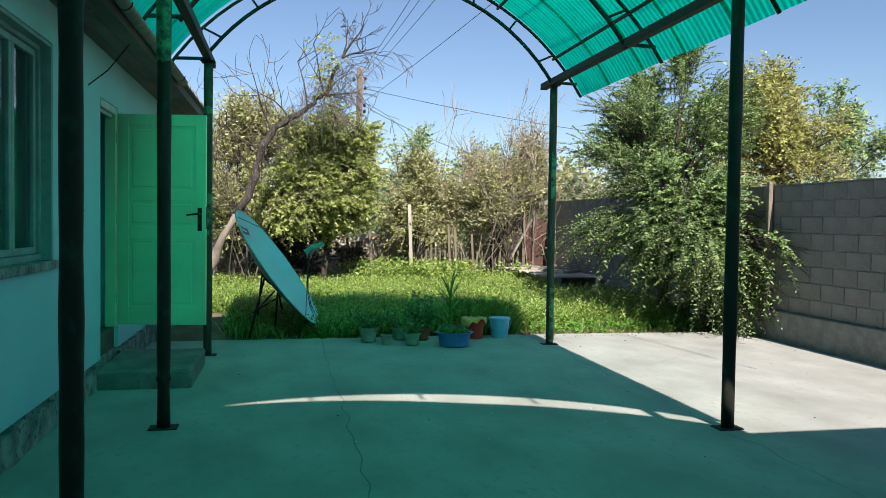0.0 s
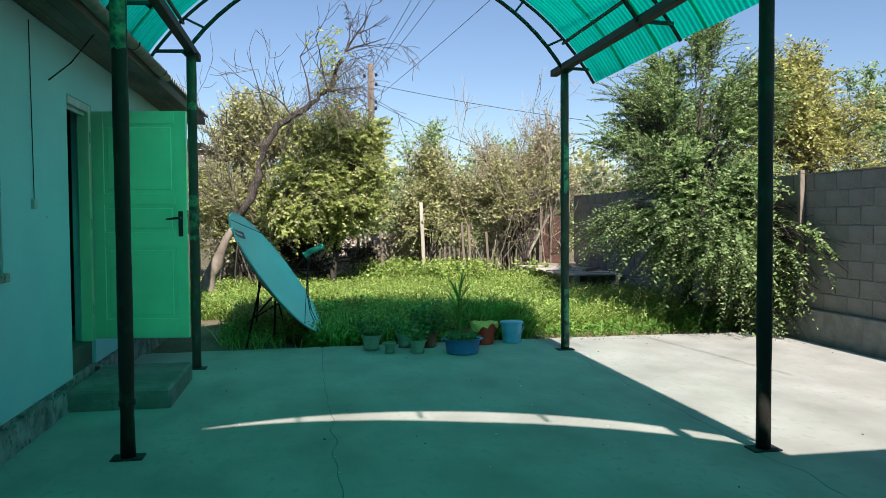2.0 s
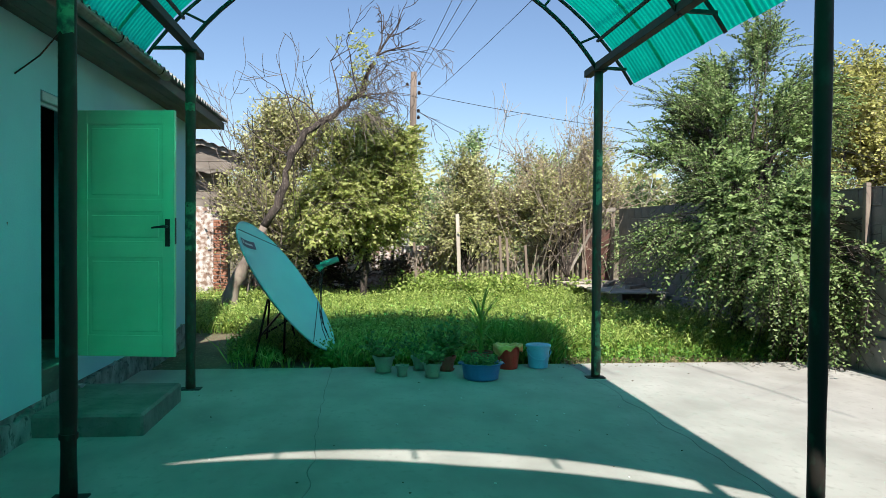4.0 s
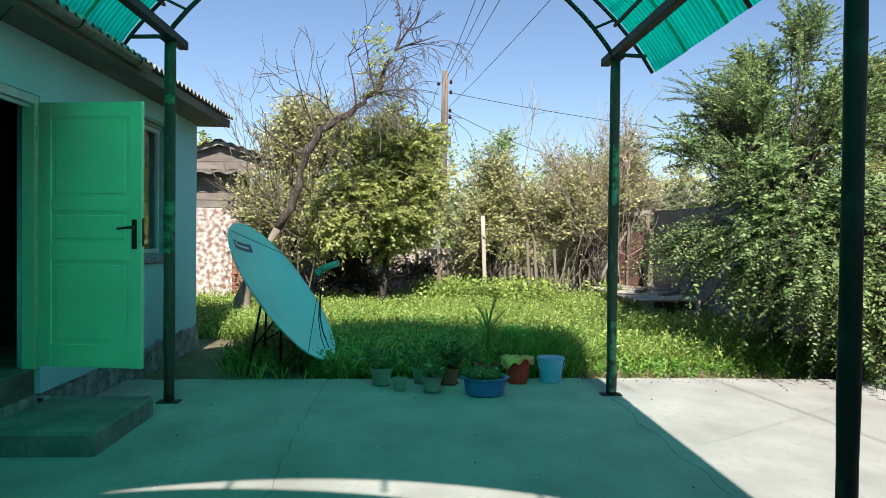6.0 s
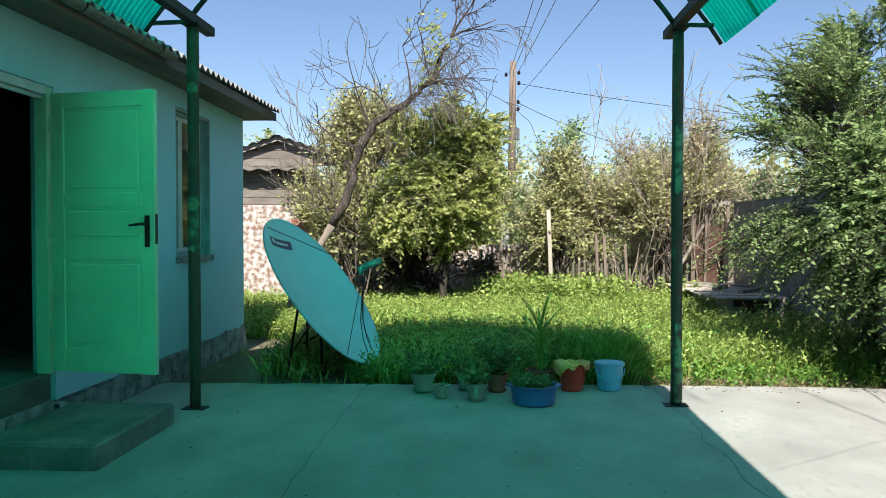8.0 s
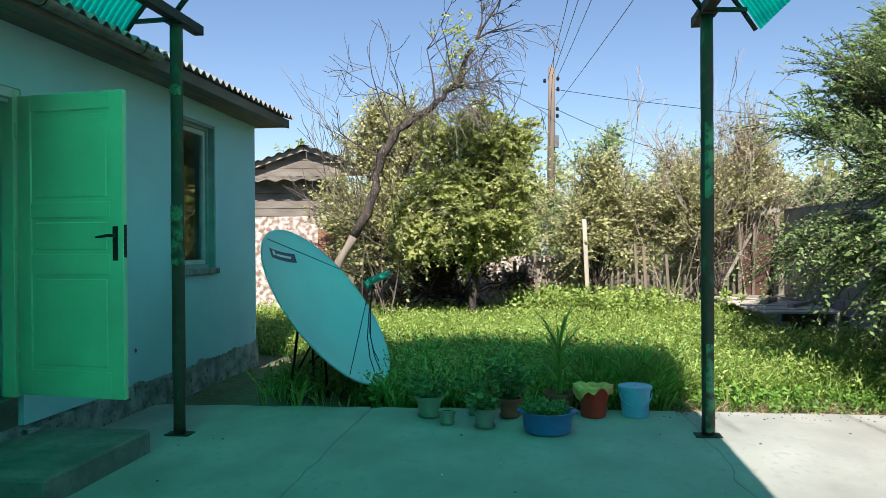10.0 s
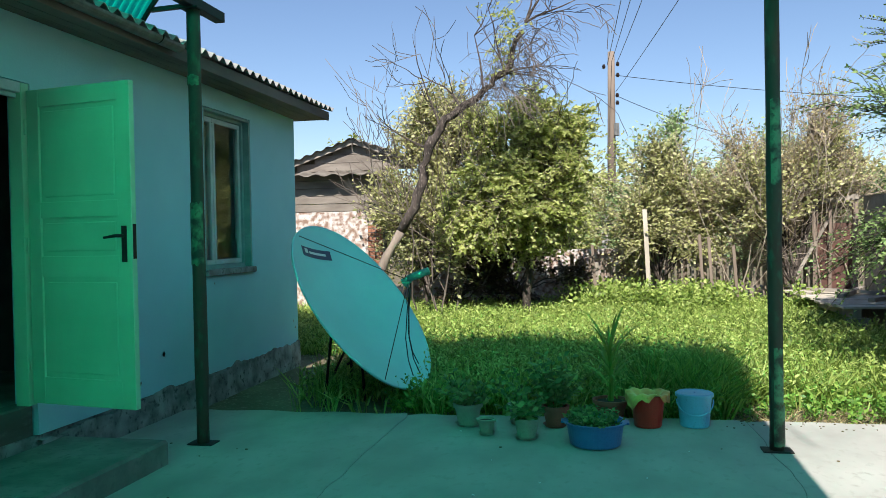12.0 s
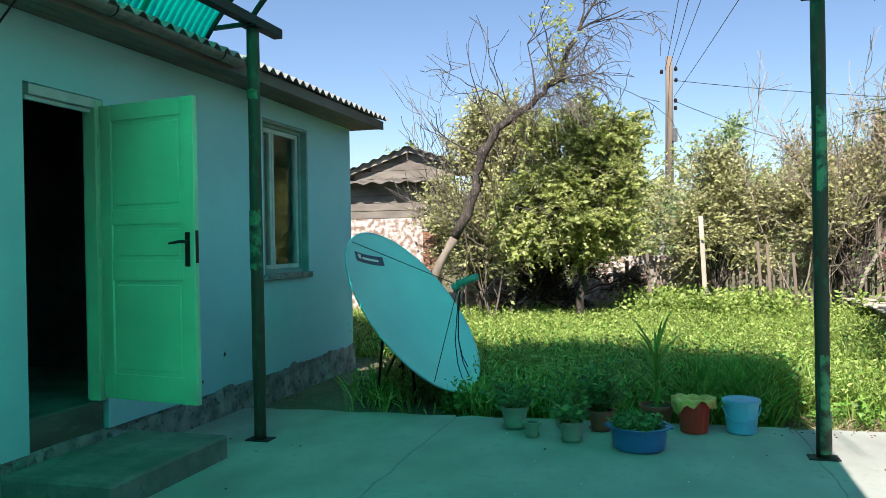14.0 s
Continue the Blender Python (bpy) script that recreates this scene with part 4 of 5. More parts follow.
def bent_tree():
    x, y = -1.15, 14.55
    t = thing("bent_tree", x, y, 0, "old leaning tree with a crooked trunk and bare branches", "tree")
    path = [(-1.2, 14.5, -0.1), (-1.02, 14.5, 0.6), (-0.78, 14.5, 1.15), (-0.44, 14.55, 1.75), (-0.22, 14.6, 2.25), (-0.16, 14.6, 2.74), (0.05, 14.6, 3.02),
            (0.35, 14.6, 3.30), (0.68, 14.6, 3.52), (1.0, 14.6, 3.76), (1.12, 14.6, 4.10), (1.30, 14.6, 4.45)]
    rad = [0.11, 0.088, 0.076, 0.068, 0.066, 0.08, 0.056, 0.05, 0.046, 0.042, 0.034, 0.028]
    fine = [(Vector(p) - Vector((x, y, 0)), r) for p, r in zip(path, rad)]
    pts, rr = [], []
    for (p, a), (q, b) in zip(fine, fine[1:]):
        for k in range(3):
            pts.append(p.lerp(q, k / 3) + Vector(rng.normal(size=3)) * 0.026), rr.append((a + (b - a) * k / 3) * (1 + 0.2 * rng.normal()))
    part("lower_trunk", tube(pts[:9], rr[:9], 10), PALEBARK, t, "trunk foot with peeled pale bark", soft=True)
    part("trunk", tube(pts[8:], rr[8:], 10), BARK, t, soft=True)
    top = fine[-1][0]
    bm = bmesh.new()
    for d, L, r in (((0.6, 0, 0.8), 0.75, 0.024), ((0.95, 0.1, 0.35), 0.75, 0.02), ((0.15, 0.1, 1), 0.55, 0.02)):
        grow(bm, top, Vector(d).normalized(), L, r, 3, 0.05)
    part("branch", bm, BARK, t)
    bm = bmesh.new()
    for d, L in (((0.9, 0.2, 0.4), 0.75), ((0.7, -0.3, 0.1), 0.7), ((0.6, 0.0, 0.8), 0.7)):
        grow(bm, fine[-3][0], Vector(d).normalized(), L, 0.016, 2, -0.2)
    part("branch", bm, DARKTWIG, t)
    for k in range(5):
        bm = bmesh.new()
        a = fine[8 + k % 4][0] + Vector((0.05 * k % 0.3, -0.05, 0))
        grow(bm, a, Vector((0.3 + 0.4 * rng.normal(), -0.3 + 0.3 * rng.normal(), 0.1)).normalized(), 0.8 + 0.3 * rng.random(), 0.008, 2, -0.2, 5, 4)
        part("branch", bm, DARKTWIG, t)
    # a veil of fine dry twigs that hangs from the bow of the trunk
    n = 320
    i = rng.integers(7, 11, n)
    knots = np.array([f[0] for f in fine])
    A = knots[i] + (knots[i + 1] - knots[i]) * rng.random((n, 1)) + rng.normal(size=(n, 3)) * np.array([0.2, 0.16, 0.08])
    D = unit(np.stack([0.35 + rng.normal(size=n) * 0.7, rng.normal(size=n) * 0.5, -0.55 + rng.normal(size=n) * 0.6], -1))
    B = A + D * rng.uniform(0.15, 0.45, (n, 1))
    E = B + unit(D + np.array([0, 0, -0.8]) + rng.normal(size=(n, 3)) * 0.3) * rng.uniform(0.1, 0.3, (n, 1))
    tagged(link("twig_veil", twig_mesh("twig_veil", np.concatenate([A, B]), np.concatenate([B, E]), 0.004, 0.0025), DARKTWIG, t), kind="stuff")
    for i, (d, L) in ((7, ((-0.5, 0, 1), 0.95)), (8, ((-0.15, 0.1, 1), 1.0)), (9, ((-0.2, 0, 1), 0.95)), (6, ((-0.35, 0.1, 1), 1.0)), (5, ((-0.8, 0.1, 0.5), 0.7))):
        bm = bmesh.new()
        grow(bm, fine[i][0], Vector(d).normalized(), L, 0.019, 2, 0.2)
        part("branch", bm, BARK, t)
    P = np.array([fine[-3][0] + Vector((rng.normal() * 0.08, rng.normal() * 0.08, 0.0 + 1.1 * rng.random())) for _ in range(60)])
    LP, LD, k, A, E = sprays(P, unit(rng.normal(size=P.shape)), 0.2, 6, 0.2, 0.07)
    tagged(link("leafy_shoot", leaf_mesh("leafy_shoot", LP, LD, k, k * 0.6), FRUITLEAF, t), kind="stuff")


bent_tree()


def bare_shrub(x, y, n, height, label):
    t = thing("bare_shrub", x, y, 0, label, "shrub")
    for _ in range(n):
        bm = bmesh.new()
        d = Vector((rng.normal() * 0.3, rng.normal() * 0.2, 1)).normalized()
        grow(bm, Vector((rng.normal() * 0.5, rng.normal() * 0.3, 0)), d, height * (0.7 + 0.4 * rng.random()), 0.016, 3, 0.12, 5, 3)
        part("stem", bm, DARKTWIG if x < 1 else TWIG, t)


bare_shrub(-0.3, 16.6, 9, 3.1, "tall bare grey shrub with upright shoots")
bare_shrub(5.8, 18.4, 6, 2.8, "bare grey-brown shrub with upright shoots")
bare_shrub(4.6, 18.1, 5, 2.5, "bare grey-brown shrub with tangled twigs")
bare_shrub(6.6, 18.2, 4, 2.7, "bare grey-brown shrub near the wall end")


# ---- meadow ----
def blades(name, n, x0, x1, y0, y1, lo, hi, w, material, label, keep=None, lean=0.3):
    X, Y = rng.uniform(x0, x1, n * 2), rng.uniform(y0, y1, n * 2)
    if keep:
        ok = np.array([keep(a, b) for a, b in zip(X, Y)])
        X, Y = X[ok], Y[ok]
    X, Y = X[:n], Y[:n]
    m = len(X)
    clump = np.array([noise.noise(Vector((a * 1.1, b * 1.1, 5))) for a, b in zip(X, Y)])
    H = rng.uniform(lo, hi, m) * (1 + 0.45 * clump)
    D = unit(np.stack([rng.normal(size=m) * lean, rng.normal(size=m) * lean, np.ones(m)], -1))
    P = np.stack([X, Y, np.full(m, -0.06)], -1)
    S = unit(np.cross(D, unit(rng.normal(size=(m, 3)))))
    bend = np.stack([rng.normal(size=m), rng.normal(size=m), -0.4 * np.ones(m)], -1) * (H * 0.22)[:, None]
    Hn, W = H[:, None], (w * (0.6 + 0.8 * rng.random(m)))[:, None]
    mid, tip = P + D * Hn * 0.55, P + D * Hn + bend
    V = np.stack([P - S * W * 0.3, P + S * W * 0.3, mid + S * W * 0.5, tip, mid - S * W * 0.5], 1).reshape(-1, 3)
    i = np.arange(m)[:, None] * 5
    me = raw_mesh(name, V, np.concatenate([i + np.array((0, 1, 2, 4))]))
    bm_v = np.stack([mid - S * W * 0.5, mid + S * W * 0.5, tip], 1).reshape(-1, 3)
    tagged(link(name, me, material), label, "grass", kind="stuff")
    tagged(link(name, raw_mesh(name, bm_v, np.arange(3 * m).reshape(m, 3)), material), label, "grass", kind="stuff")


def weeds(name, n, x0, x1, y0, y1, lo, hi, leaf, material, label, per=9, width=0.5, keep=None):
    X, Y = rng.uniform(x0, x1, n), rng.uniform(y0, y1, n)
    if keep:
        ok = np.array([keep(a, b) for a, b in zip(X, Y)])
        X, Y = X[ok], Y[ok]
    P = np.stack([X, Y, np.full(len(X), -0.04)], -1)
    up = np.tile(np.array([[0, 0, 1.0]]), (len(X), 1))
    LP, LD, k, A, E = sprays(P, up, (lo + hi) / 2, per, 0.12, leaf, 1.0, 0.9, 1.0)
    tagged(link(name, leaf_mesh(name, LP, LD, k, k * width), material), label, "weeds", kind="stuff")
    link("weed_stems", twig_mesh("weed_stems", A, E, 0.003, 0.0015), material)
    tagged(scene.collection.objects[-1], "thin green weed stems", "weeds", kind="stuff")


def meadow_keep(x, y):
    bare = x > 3.0 and y < 10.45 + 0.25 * noise.noise(Vector((x * 2, y, 0)))
    path = x < -0.38 + 0.12 * noise.noise(Vector((x, y * 2, 0))) and y < 12.9
    under = x < 0.75 and y < 10.25 and noise.noise(Vector((x * 9, y * 9, 1))) < 0.25
    deck = 5.5 < x and 14.3 < y < 17.6
    return not bare and not under and not path and not deck and x < 6.45


blades("meadow_grass", 52000, -4.0, 6.45, 9.75, 18.2, 0.22, 0.42, 0.016, GRASS, "tall bright green meadow grass", meadow_keep)
weeds("meadow_weeds", 15000, -3.5, 6.4, 10.2, 18.2, 0.26, 0.42, 0.058, GRASS, "leafy green meadow weeds", 9, 0.36, meadow_keep)
weeds("edge_weeds", 800, 0.55, 3.2, 9.78, 10.6, 0.16, 0.30, 0.06, WEED, "dark broad-leaved weeds at the slab edge", 9, 0.5)
weeds("bank_weeds", 3000, 1.8, 5.6, 16.4, 18.4, 0.4, 0.75, 0.075, GRASS, "mound of broad green weeds before the fence", 9, 0.6,
      lambda x, y: noise.noise(Vector((x * 1.4, y * 1.4, 3))) > 0.05)
weeds("wall_weeds", 500, 3.4, 6.4, 9.9, 11.2, 0.10, 0.25, 0.05, WEED, "low weeds under the elm", 8, 0.5)
blades("dry_litter", 2500, 3.0, 6.4, 9.70, 10.4, 0.05, 0.12, 0.008, BROWNLEAF, "dry straw litter along the slab edge", None, 1.6)
blades("rank_grass", 2600, 2.6, 3.3, 9.9, 11.2, 0.28, 0.52, 0.02, WEED, "rank dark grass tufts behind the pots", None, 0.35)


# ---- pots and buckets ----
def potted(name, x, y, r, h, material, label, rim=0.012, saucer=False, taper=0.72):
    t = thing(name, x, y, 0.003, label, "flower pot")
    z0 = 0.012 if saucer else 0
    part("pot_body", lathe([(r * taper, z0), (r * 0.97, h * 0.82), (r * 0.97 + rim, h * 0.83), (r + rim, h), (r - 0.004, h), (r - 0.006, h * 0.84), (r * 0.6, h * 0.80)], 28), material, t, soft=False)
    part("earth", lathe([(r * 0.93, h * 0.86), (r * 0.5, h * 0.89), (0.01, h * 0.90)], 20), EARTH, t)
    if saucer:
        part("saucer", lathe([(r * 0.75, 0), (r * 0.98, 0.022), (r * 0.95, 0.022), (r * 0.72, 0.008)], 28), material, t)
    return t


def leafy(t, r, z, n, height, leaf, material, per=8, width=0.6, spread=0.9, up=0.9, droop=0.2):
    a = rng.uniform(0, 2 * math.pi, n)
    q = r * np.sqrt(rng.random(n))
    P = np.stack([q * np.cos(a), q * np.sin(a), np.full(n, z)], -1)
    O = np.stack([np.cos(a), np.sin(a), np.ones(n)], -1)
    LP, LD, k, A, E = sprays(P, O, height, per, droop, leaf, spread, up, 1.0)
    link("stem_growth", twig_mesh("stem_growth", A, E, 0.004, 0.002), material, t)
    link("foliage", leaf_mesh("foliage", LP, LD, k, k * width), material, t)


p = potted("flower_pot", 1.31, 9.36, 0.105, 0.17, POTGREY, "grey-green pot with a pale leafy houseplant", saucer=True)
leafy(p, 0.07, 0.15, 26, 0.24, 0.06, POTLEAF)
p = potted("flower_pot", 1.49, 9.10, 0.062, 0.115, POTGREY, "small empty grey-green flower pot", saucer=True)
p = potted("flower_pot", 1.70, 9.46, 0.09, 0.15, POTGREY, "grey pot half hidden with a sprawling plant", saucer=True)
leafy(p, 0.06, 0.13, 14, 0.32, 0.05, POTLEAF, up=0.8)
p = potted("flower_pot", 1.79, 9.03, 0.088, 0.15, POTGREY, "grey-green pot with a saucer and soft foliage", saucer=True)
leafy(p, 0.06, 0.13, 22, 0.2, 0.06, POTLEAF)
p = potted("flower_pot", 1.97, 9.40, 0.095, 0.16, POTRED, "dark red pot with a bushy green plant", saucer=True)
leafy(p, 0.06, 0.14, 46, 0.38, 0.06, POTLEAF, up=1.4)
p = potted("flower_pot", 2.38, 9.72, 0.13, 0.15, POTRED, "terracotta bowl with a tall strap-leaved plant")


def strap_plant(t, n, z, L, stem):
    part("stem", tube([(0, 0, z), (0.01, 0, z + stem * 0.5), (0.0, 0.01, z + stem)], [0.022, 0.018, 0.012], 8), WEED, t)
    for i in range(n):
        a, k = 2.4 * i, z + stem * (0.25 + 0.75 * i / n)
        tilt = 1.0 - 0.45 * i / n
        length = L * (0.75 + 0.4 * rng.random())
        V = np.zeros((8, 2, 3))
        for j in range(8):
            s = j / 7
            o = length * s * tilt * 0.8
            zz = k + length * (s * (1.3 - 0.5 * tilt) - 0.62 * tilt * s * s)
            w = 0.014 * (1 - s) ** 0.6 * min(1, 0.4 + 3 * s) + 0.001
            for e, sg in ((0, -1), (1, 1)):
                V[j, e] = (o * math.cos(a) - sg * w * math.sin(a), o * math.sin(a) + sg * w * math.cos(a), zz)
        link("leaf", grid_mesh("leaf", V, 8, 2), WEED, t, soft=True)


strap_plant(p, 26, 0.12, 0.50, 0.44)

b = thing("plastic_basin", 2.27, 8.93, 0.003, "blue plastic basin planted with green herbs", "basin")
part("basin_body", lathe([(0.155, 0), (0.172, 0.01), (0.195, 0.15), (0.215, 0.153), (0.218, 0.165), (0.196, 0.166), (0.188, 0.15), (0.165, 0.11)], 40), BASINBLUE, b, soft=False)
part("earth", lathe([(0.185, 0.125), (0.1, 0.14), (0.01, 0.145)], 24), EARTH, b)
leafy(b, 0.15, 0.13, 90, 0.10, 0.035, POTLEAF)
for sg in (-1, 1):
    part("grip", box(sg * 0.20 - 0.03, -0.045, 0.150, sg * 0.20 + 0.03, 0.045, 0.164, 0.004), BASINBLUE, b)

b = thing("red_bucket", 2.65, 9.50, 0.003, "red plastic bucket covered by a yellow bag", "bucket")
part("bucket_body", lathe([(0.095, 0), (0.10, 0.006), (0.125, 0.225), (0.132, 0.228), (0.132, 0.24), (0.122, 0.24), (0.098, 0.02)], 32), BUCKETRED, b)
n_a, n_r = 40, 9
V = np.zeros((n_a + 1, n_r, 3))
for i in range(n_a + 1):
    a = 2 * math.pi * i / n_a
    w = 0.007 * math.sin(5 * a) + 0.006 * math.sin(11 * a + 1)
    drop = 0.06 + 0.035 * math.sin(2 * a + 0.6) + 0.015 * math.sin(7 * a)
    for j in range(n_r):
        s = j / (n_r - 1)
        rr = 0.02 + 0.125 * min(1, s / 0.6) + (w if s > 0.4 else 0) + (0.012 if s > 0.55 else 0)
        zz = 0.256 - 0.07 * max(0, 1 - s / 0.5) ** 0.7 + 0.012 * math.sin(3 * a) * s + 0.012 * math.sin(9 * a) * s - (max(0, s - 0.6) / 0.4) * drop
        V[i, j] = (rr * math.cos(a), rr * math.sin(a), zz)
link("bag_cover", grid_mesh("bag_cover", V, n_a + 1, n_r), YELLOW, b, "crumpled yellow plastic bag", soft=True)

b = thing("blue_bucket", 2.99, 9.55, 0.003, "light blue lidded plastic bucket", "bucket")
part("bucket_body", lathe([(0.10, 0), (0.105, 0.006), (0.125, 0.225), (0.125, 0.235)], 32), BUCKETBLUE, b)
lid = part("lid", lathe([(0.128, 0.222), (0.137, 0.224), (0.138, 0.245), (0.128, 0.252), (0.11, 0.247), (0.01, 0.249)], 32, cap=False), BUCKETBLUE, b)
part("bail_handle", tube([(0.132 * math.cos(a), -0.02 - 0.115 * abs(math.sin(a)), 0.20 - 0.10 * math.sin(a)) for a in np.linspace(0, math.pi, 14)], 0.005, 6), BUCKETBLUE, b)


# ---- far end of the garden ----
def outbuilding():
    o = thing("outbuilding", -2.4, 17.3, 0, "old whitewashed outbuilding with a board gable", "shed")
    part("wall", box(-3.2, 0, 0, 0.62, 0.3, 1.95), WHITEWASH, o)
    for i in range(5):
        part("board", box(-3.2, -0.012 * (i % 2) - 0.01, 1.952 + i * 0.145, 0.75, 0.12, 2.09 + i * 0.145, 0.003), OLDWOOD, o)
    for i in range(3):
        half = 1.15 - i * 0.36
        part("gable_board", box(0.25 - half, 0.02, 2.70 + i * 0.15, 0.25 + half, 0.10, 2.845 + i * 0.15, 0.003), OLDWOOD, o)
    for sg in (-1, 1):
        bm = bar((0.25, -0.1, 3.22), (0.25 + sg * 1.7, -0.1, 2.66), 0.03, 0.09)
        part("barge_board", bm, WOOD, o)
        V = np.zeros((60, 2, 3))
        for i in range(60):
            for j in range(2):
                V[i, j] = (0.25 + sg * 1.75 * i / 59, -0.2 + 4 * j, 3.27 - 0.58 * i / 59 + 0.02 * math.sin(i * 0.9))
        link("roof_sheet", grid_mesh("roof_sheet", V, 60, 2), OLDSLATE, o)
    V = np.zeros((90, 2, 3))
    for i in range(90):
        for j in range(2):
            V[i, j] = (-3.2 + 4.1 * i / 89, -0.35 + 0.45 * j, 2.60 + 0.13 * j + 0.022 * math.sin(i * 0.85))
    link("lean_to_sheet", grid_mesh("lean_to_sheet", V, 90, 2), OLDSLATE, o)
    pier = part("brick_pier", box(0.50, -0.06, 0, 0.78, 0.2, 1.70), MORTAR, o)
    for r in range(24):
        for k in range(2):
            x = 0.495 + 0.145 * k
            part("brick", box(x, -0.07, 0.01 + r * 0.07, x + 0.138, 0.02, 0.068 + r * 0.07, 0.004), BRICK, pier)


outbuilding()
tagged(part("wall_north", box(-1.6, 18.9, -0.1, 3.3, 19.1, 1.15), WHITEWASH), "low whitewashed garden wall with leaf shadow painted in", "wall", kind="structure")


def fence():
    f = thing("picket_fence", 2.0, 18.55, 0, "weathered picket fence with crooked stakes", "fence")
    for x, top, w in ((1.05, 1.85, 0.075), (0.15, 1.25, 0.10), (1.95, 1.4, 0.05), (2.1, 1.35, 0.04), (2.5, 1.2, 0.05)):
        part("stake", bar((x + 0.06, -1.1, -0.1), (x - 0.02, -1.1, top), w, 0.05), PALEWOOD if top > 1.6 else POLEWOOD, f)
    for i in range(44):
        x = -0.5 + 0.115 * i
        top = 0.95 + 0.25 * noise.noise(Vector((i * 1.7, 0, 0)))
        part("picket", bar((x, 0, -0.1), (x + 0.03 * noise.noise(Vector((i, 4, 0))), 0.0, top), 0.07, 0.02), POLEWOOD if i % 3 else WOOD, f)
    for z in (0.35, 0.8):
        part("rail", bar((-0.6, 0.04, z), (4.6, 0.04, z + 0.03), 0.04, 0.07), WOOD, f)


fence()
g = thing("old_gate", 6.0, 18.0, 0, "rust-brown sheet gate in a rough timber frame", "gate")
part("gate_sheet", box(-0.05, 0.02, 0.35, 0.5, 0.04, 1.55), RUST, g)
for x, h, w in ((-0.12, 2.05, 0.075), (0.12, 1.95, 0.05), (0.52, 1.95, 0.08)):
    part("gate_post", bar((x, 0, -0.1), (x + 0.03, 0, h), w, w), POLEWOOD, g)
part("gate_rail", bar((-0.15, -0.03, 1.9), (0.6, -0.03, 2.0), 0.05, 0.09), WOOD, g)
part("brace", bar((-0.45, -0.05, 0.6), (0.1, -0.05, 1.6), 0.06, 0.05), WOOD, g)

d = thing("board_platform", 6.0, 16.0, 0, "low platform of old grey planks", "platform")
for i in range(9):
    y = -1.5 + i * 0.36
    part("plank", box(-0.62 - 0.05 * (i % 3), y, 0.40, 0.46, y + 0.33, 0.43 + 0.008 * (i % 2), 0.004), PALEWOOD, d)
for x in (-0.5, 0.3):
    part("bearer", box(x, -1.5, 0.28, x + 0.1, 1.7, 0.398), WOOD, d)
for x, y in ((-0.5, -1.45), (0.3, -1.45), (-0.5, 1.6), (0.3, 1.6)):
    part("footing_block", box(x - 0.05, y - 0.08, -0.1, x + 0.2, y + 0.1, 0.279), BLOCK, d)
for p0, p1 in (((-0.5, 0.9, 0.50), (0.45, 0.4, 0.47)), ((-0.3, -0.2, 0.47), (0.4, 1.1, 0.50)), ((-0.1, -0.9, 0.47), (0.45, -0.2, 0.47))):
    l = thing("loose_plank", 6.0, 16.0, 0, "loose grey plank lying on the platform", "plank")
    part("timber", bar(p0, p1, 0.09, 0.05), WOOD, l)


# ---- pole and wires ----
def pole():
    p = thing("utility_pole", 2.56, 25.4, 0, "weathered wooden utility pole with insulators", "utility pole")
    part("shaft", tube([(0, 0, 1.6), (0, 0, 3.5), (0.02, 0, 5), (0.03, 0, 6.4)], [0.125, 0.115, 0.105, 0.095], 12), POLEWOOD, p, soft=True)
    part("stub", box(-0.30, -0.12, -0.3, -0.08, 0.10, 2.3, 0.02), CONCRETE, p, "pale concrete pole stub")
    part("binding", tube([(0, 0, 1.95), (0, 0, 2.0)], 0.16, 12), STEEL, p)
    part("junction_box", box(0.08, -0.14, 4.1, 0.22, -0.02, 4.45, 0.01), GUTTER, p)
    for x, z in ((-0.17, 5.95), (0.2, 6.0), (0.2, 5.7), (0.18, 5.15), (0.18, 4.95)):
        part("insulator", tube([(x, -0.05, z), (x, -0.05, z + 0.05), (x, -0.05, z + 0.11)], [0.035, 0.05, 0.03], 8), BLACKMETAL, p)


pole()


def wire(a, b, sag, label, r=0.008):
    a, b = Vector(a), Vector(b)
    w = new("overhead_wire")
    w.matrix_basis = Matrix.Translation(a)
    tagged(w, label, "cable")
    part("strand", tube([(b - a) * (i / 16) - Vector((0, 0, sag * 4 * (i / 16) * (1 - i / 16))) for i in range(17)], r, 4), BLACKRUBBER, w)


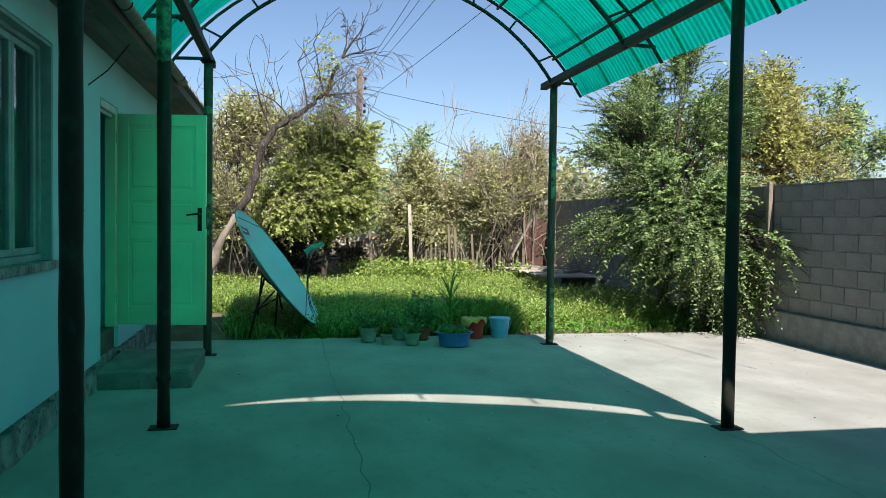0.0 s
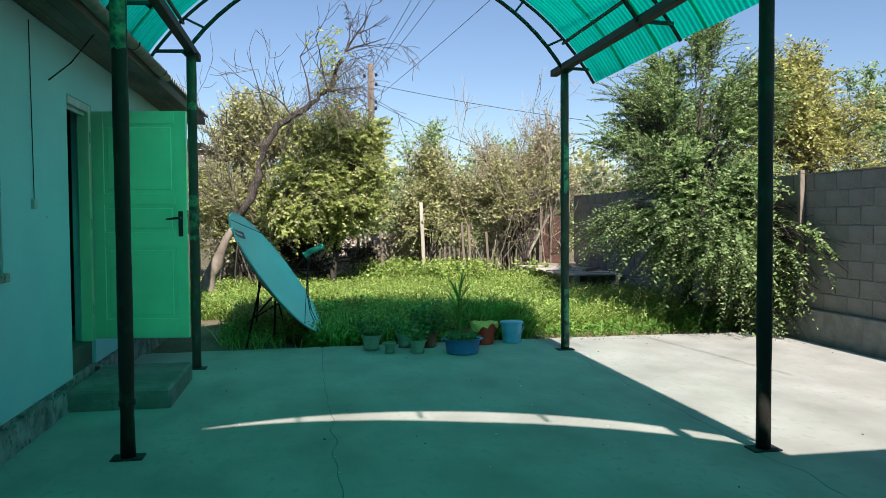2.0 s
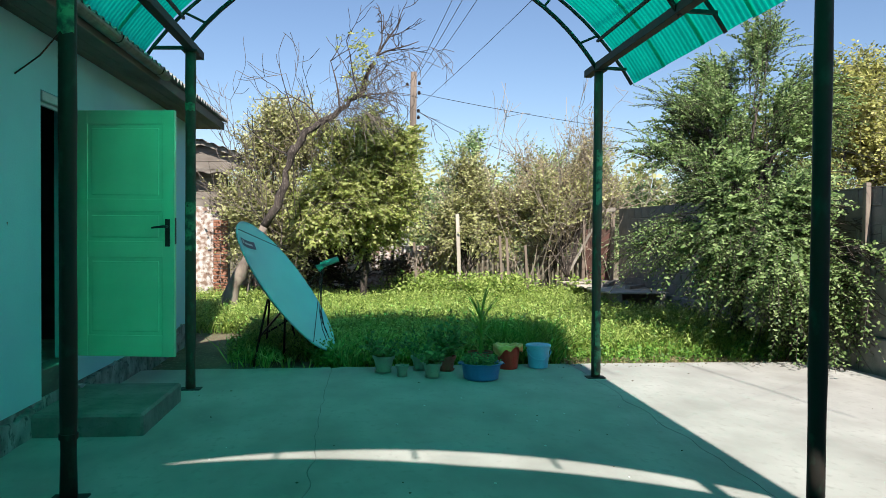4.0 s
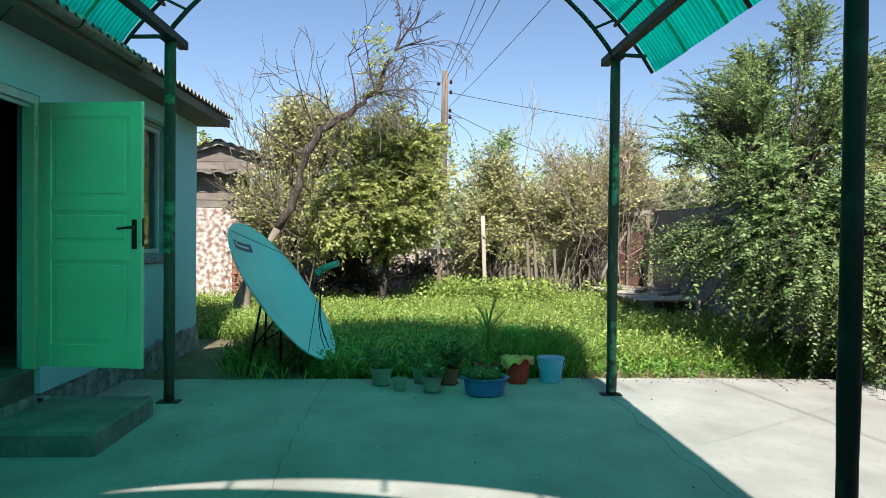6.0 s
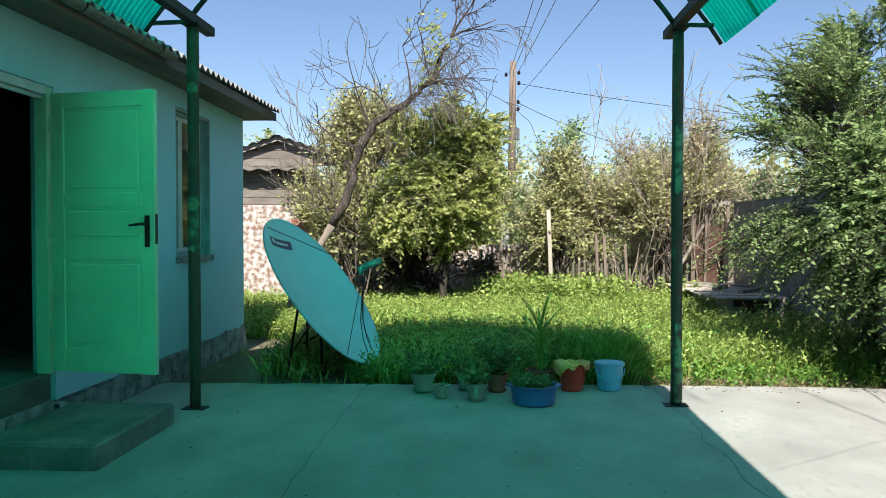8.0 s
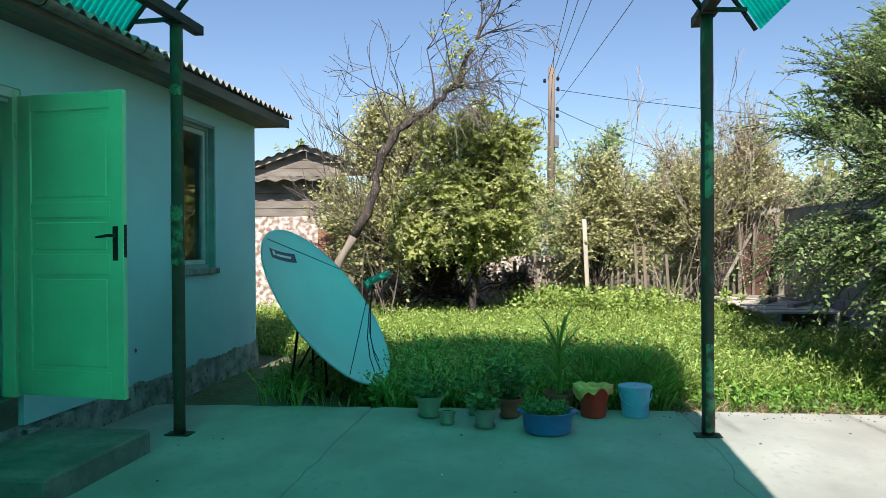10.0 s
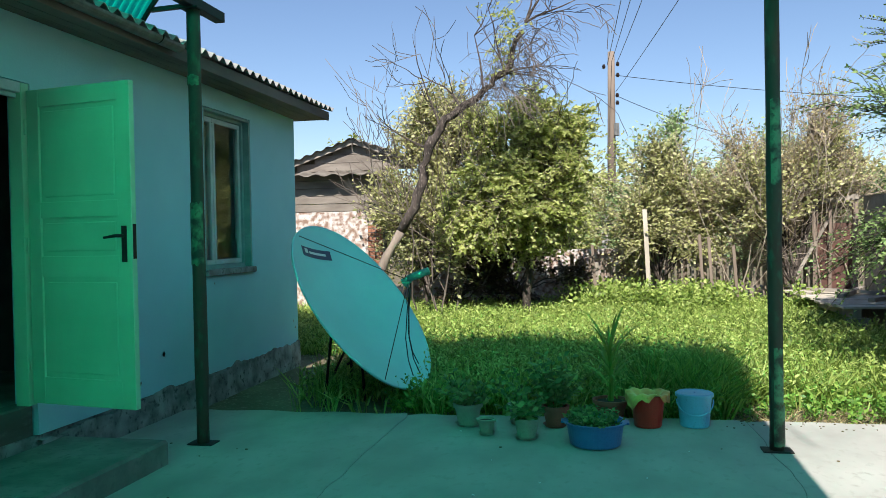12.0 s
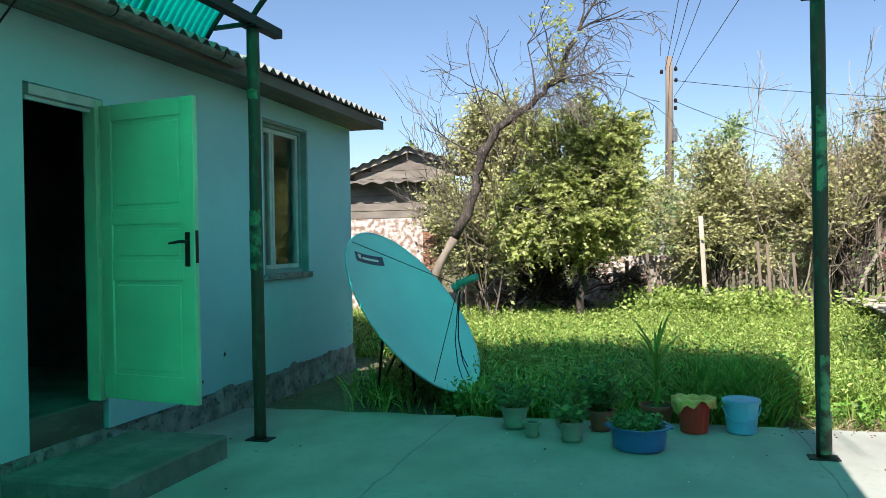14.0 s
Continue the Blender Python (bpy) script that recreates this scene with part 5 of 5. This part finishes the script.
for dx, dz in ((-0.12, 0.0), (0.0, 0.08), (0.12, 0.0)):
    wire((2.6 + dx, 25.4, 6.05 + dz), (4.0 + dx * 4, 2.0, 7.3 + dz), 0.35, "thin black overhead power wire")
wire((2.7, 25.35, 5.3), (5.7, 1.0, 6.3), 0.2, "thin black service wire")
wire((2.7, 25.35, 5.75), (15.5, 24.0, 4.1), 0.25, "black telephone cable between pole and garden")
wire((2.7, 25.35, 5.2), (9.5, 26.0, 3.2), 0.35, "thin black telephone wire")
wire((3.44, 5.05, 1.93), (6.56, 7.4, 1.99), 0.06, "thin pale clothes line tied to the post", 0.002)
wire((-1.226, 6.35, 2.84), (-1.218, 6.35, 1.62), 0.0, "thin cable down the house wall", 0.004)
k = thing("wall_switch", -1.23, 6.35, 1.55, "small white switch box on the house wall", "switch")
part("switch_body", box(0.001, -0.03, 0, 0.025, 0.03, 0.07, 0.004), WHITEFRAME, k)
k = thing("wall_hook", -1.23, 6.75, 2.50, "thin bent iron rod fixed under the eaves", "hook")
part("rod", tube([(0.0, 0, 0), (0.14, 0.06, 0.14), (0.30, 0.12, 0.38)], 0.006, 6), BLACKMETAL, k)
k = thing("fence_post", 6.50, 9.18, 0, "pale upright stake against the block wall", "stake")
part("upright", box(-0.03, -0.035, 0.37, 0.03, 0.035, 2.03, 0.006), PALEBARK, k)


# ---- specks on the slab ----
def specks(name, n, x0, x1, y0, y1, r, material, label):
    bm = bmesh.new()
    for _ in range(n):
        x, y, q = rng.uniform(x0, x1), rng.uniform(y0, y1), r * (0.4 + rng.random())
        k = int(rng.integers(4, 7))
        top = [bm.verts.new((x + q * math.cos(2 * math.pi * i / k) * (0.6 + 0.6 * rng.random()), y + q * math.sin(2 * math.pi * i / k) * (0.6 + 0.6 * rng.random()), 0.003 + 0.25 * q)) for i in range(k)]
        low = [bm.verts.new((v.co.x, v.co.y, -0.004)) for v in top]
        bm.faces.new(top)
        for i in range(k):
            bm.faces.new((low[i], low[(i + 1) % k], top[(i + 1) % k], top[i]))
    tagged(part(name, bm, material), label, "debris", kind="stuff")


specks("dry_leaf_litter", 34, -0.9, 6.2, 3.0, 9.6, 0.009, SOIL, "scattered dry leaf bits on the slab")
specks("dry_leaf_litter", 90, 3.2, 6.4, 9.5, 9.75, 0.007, SOIL, "dry leaf bits along the slab edge")
specks("lime_flakes", 24, 0.0, 3.4, 5.0, 9.2, 0.008, WHITEINK, "small white lime flakes on the slab")
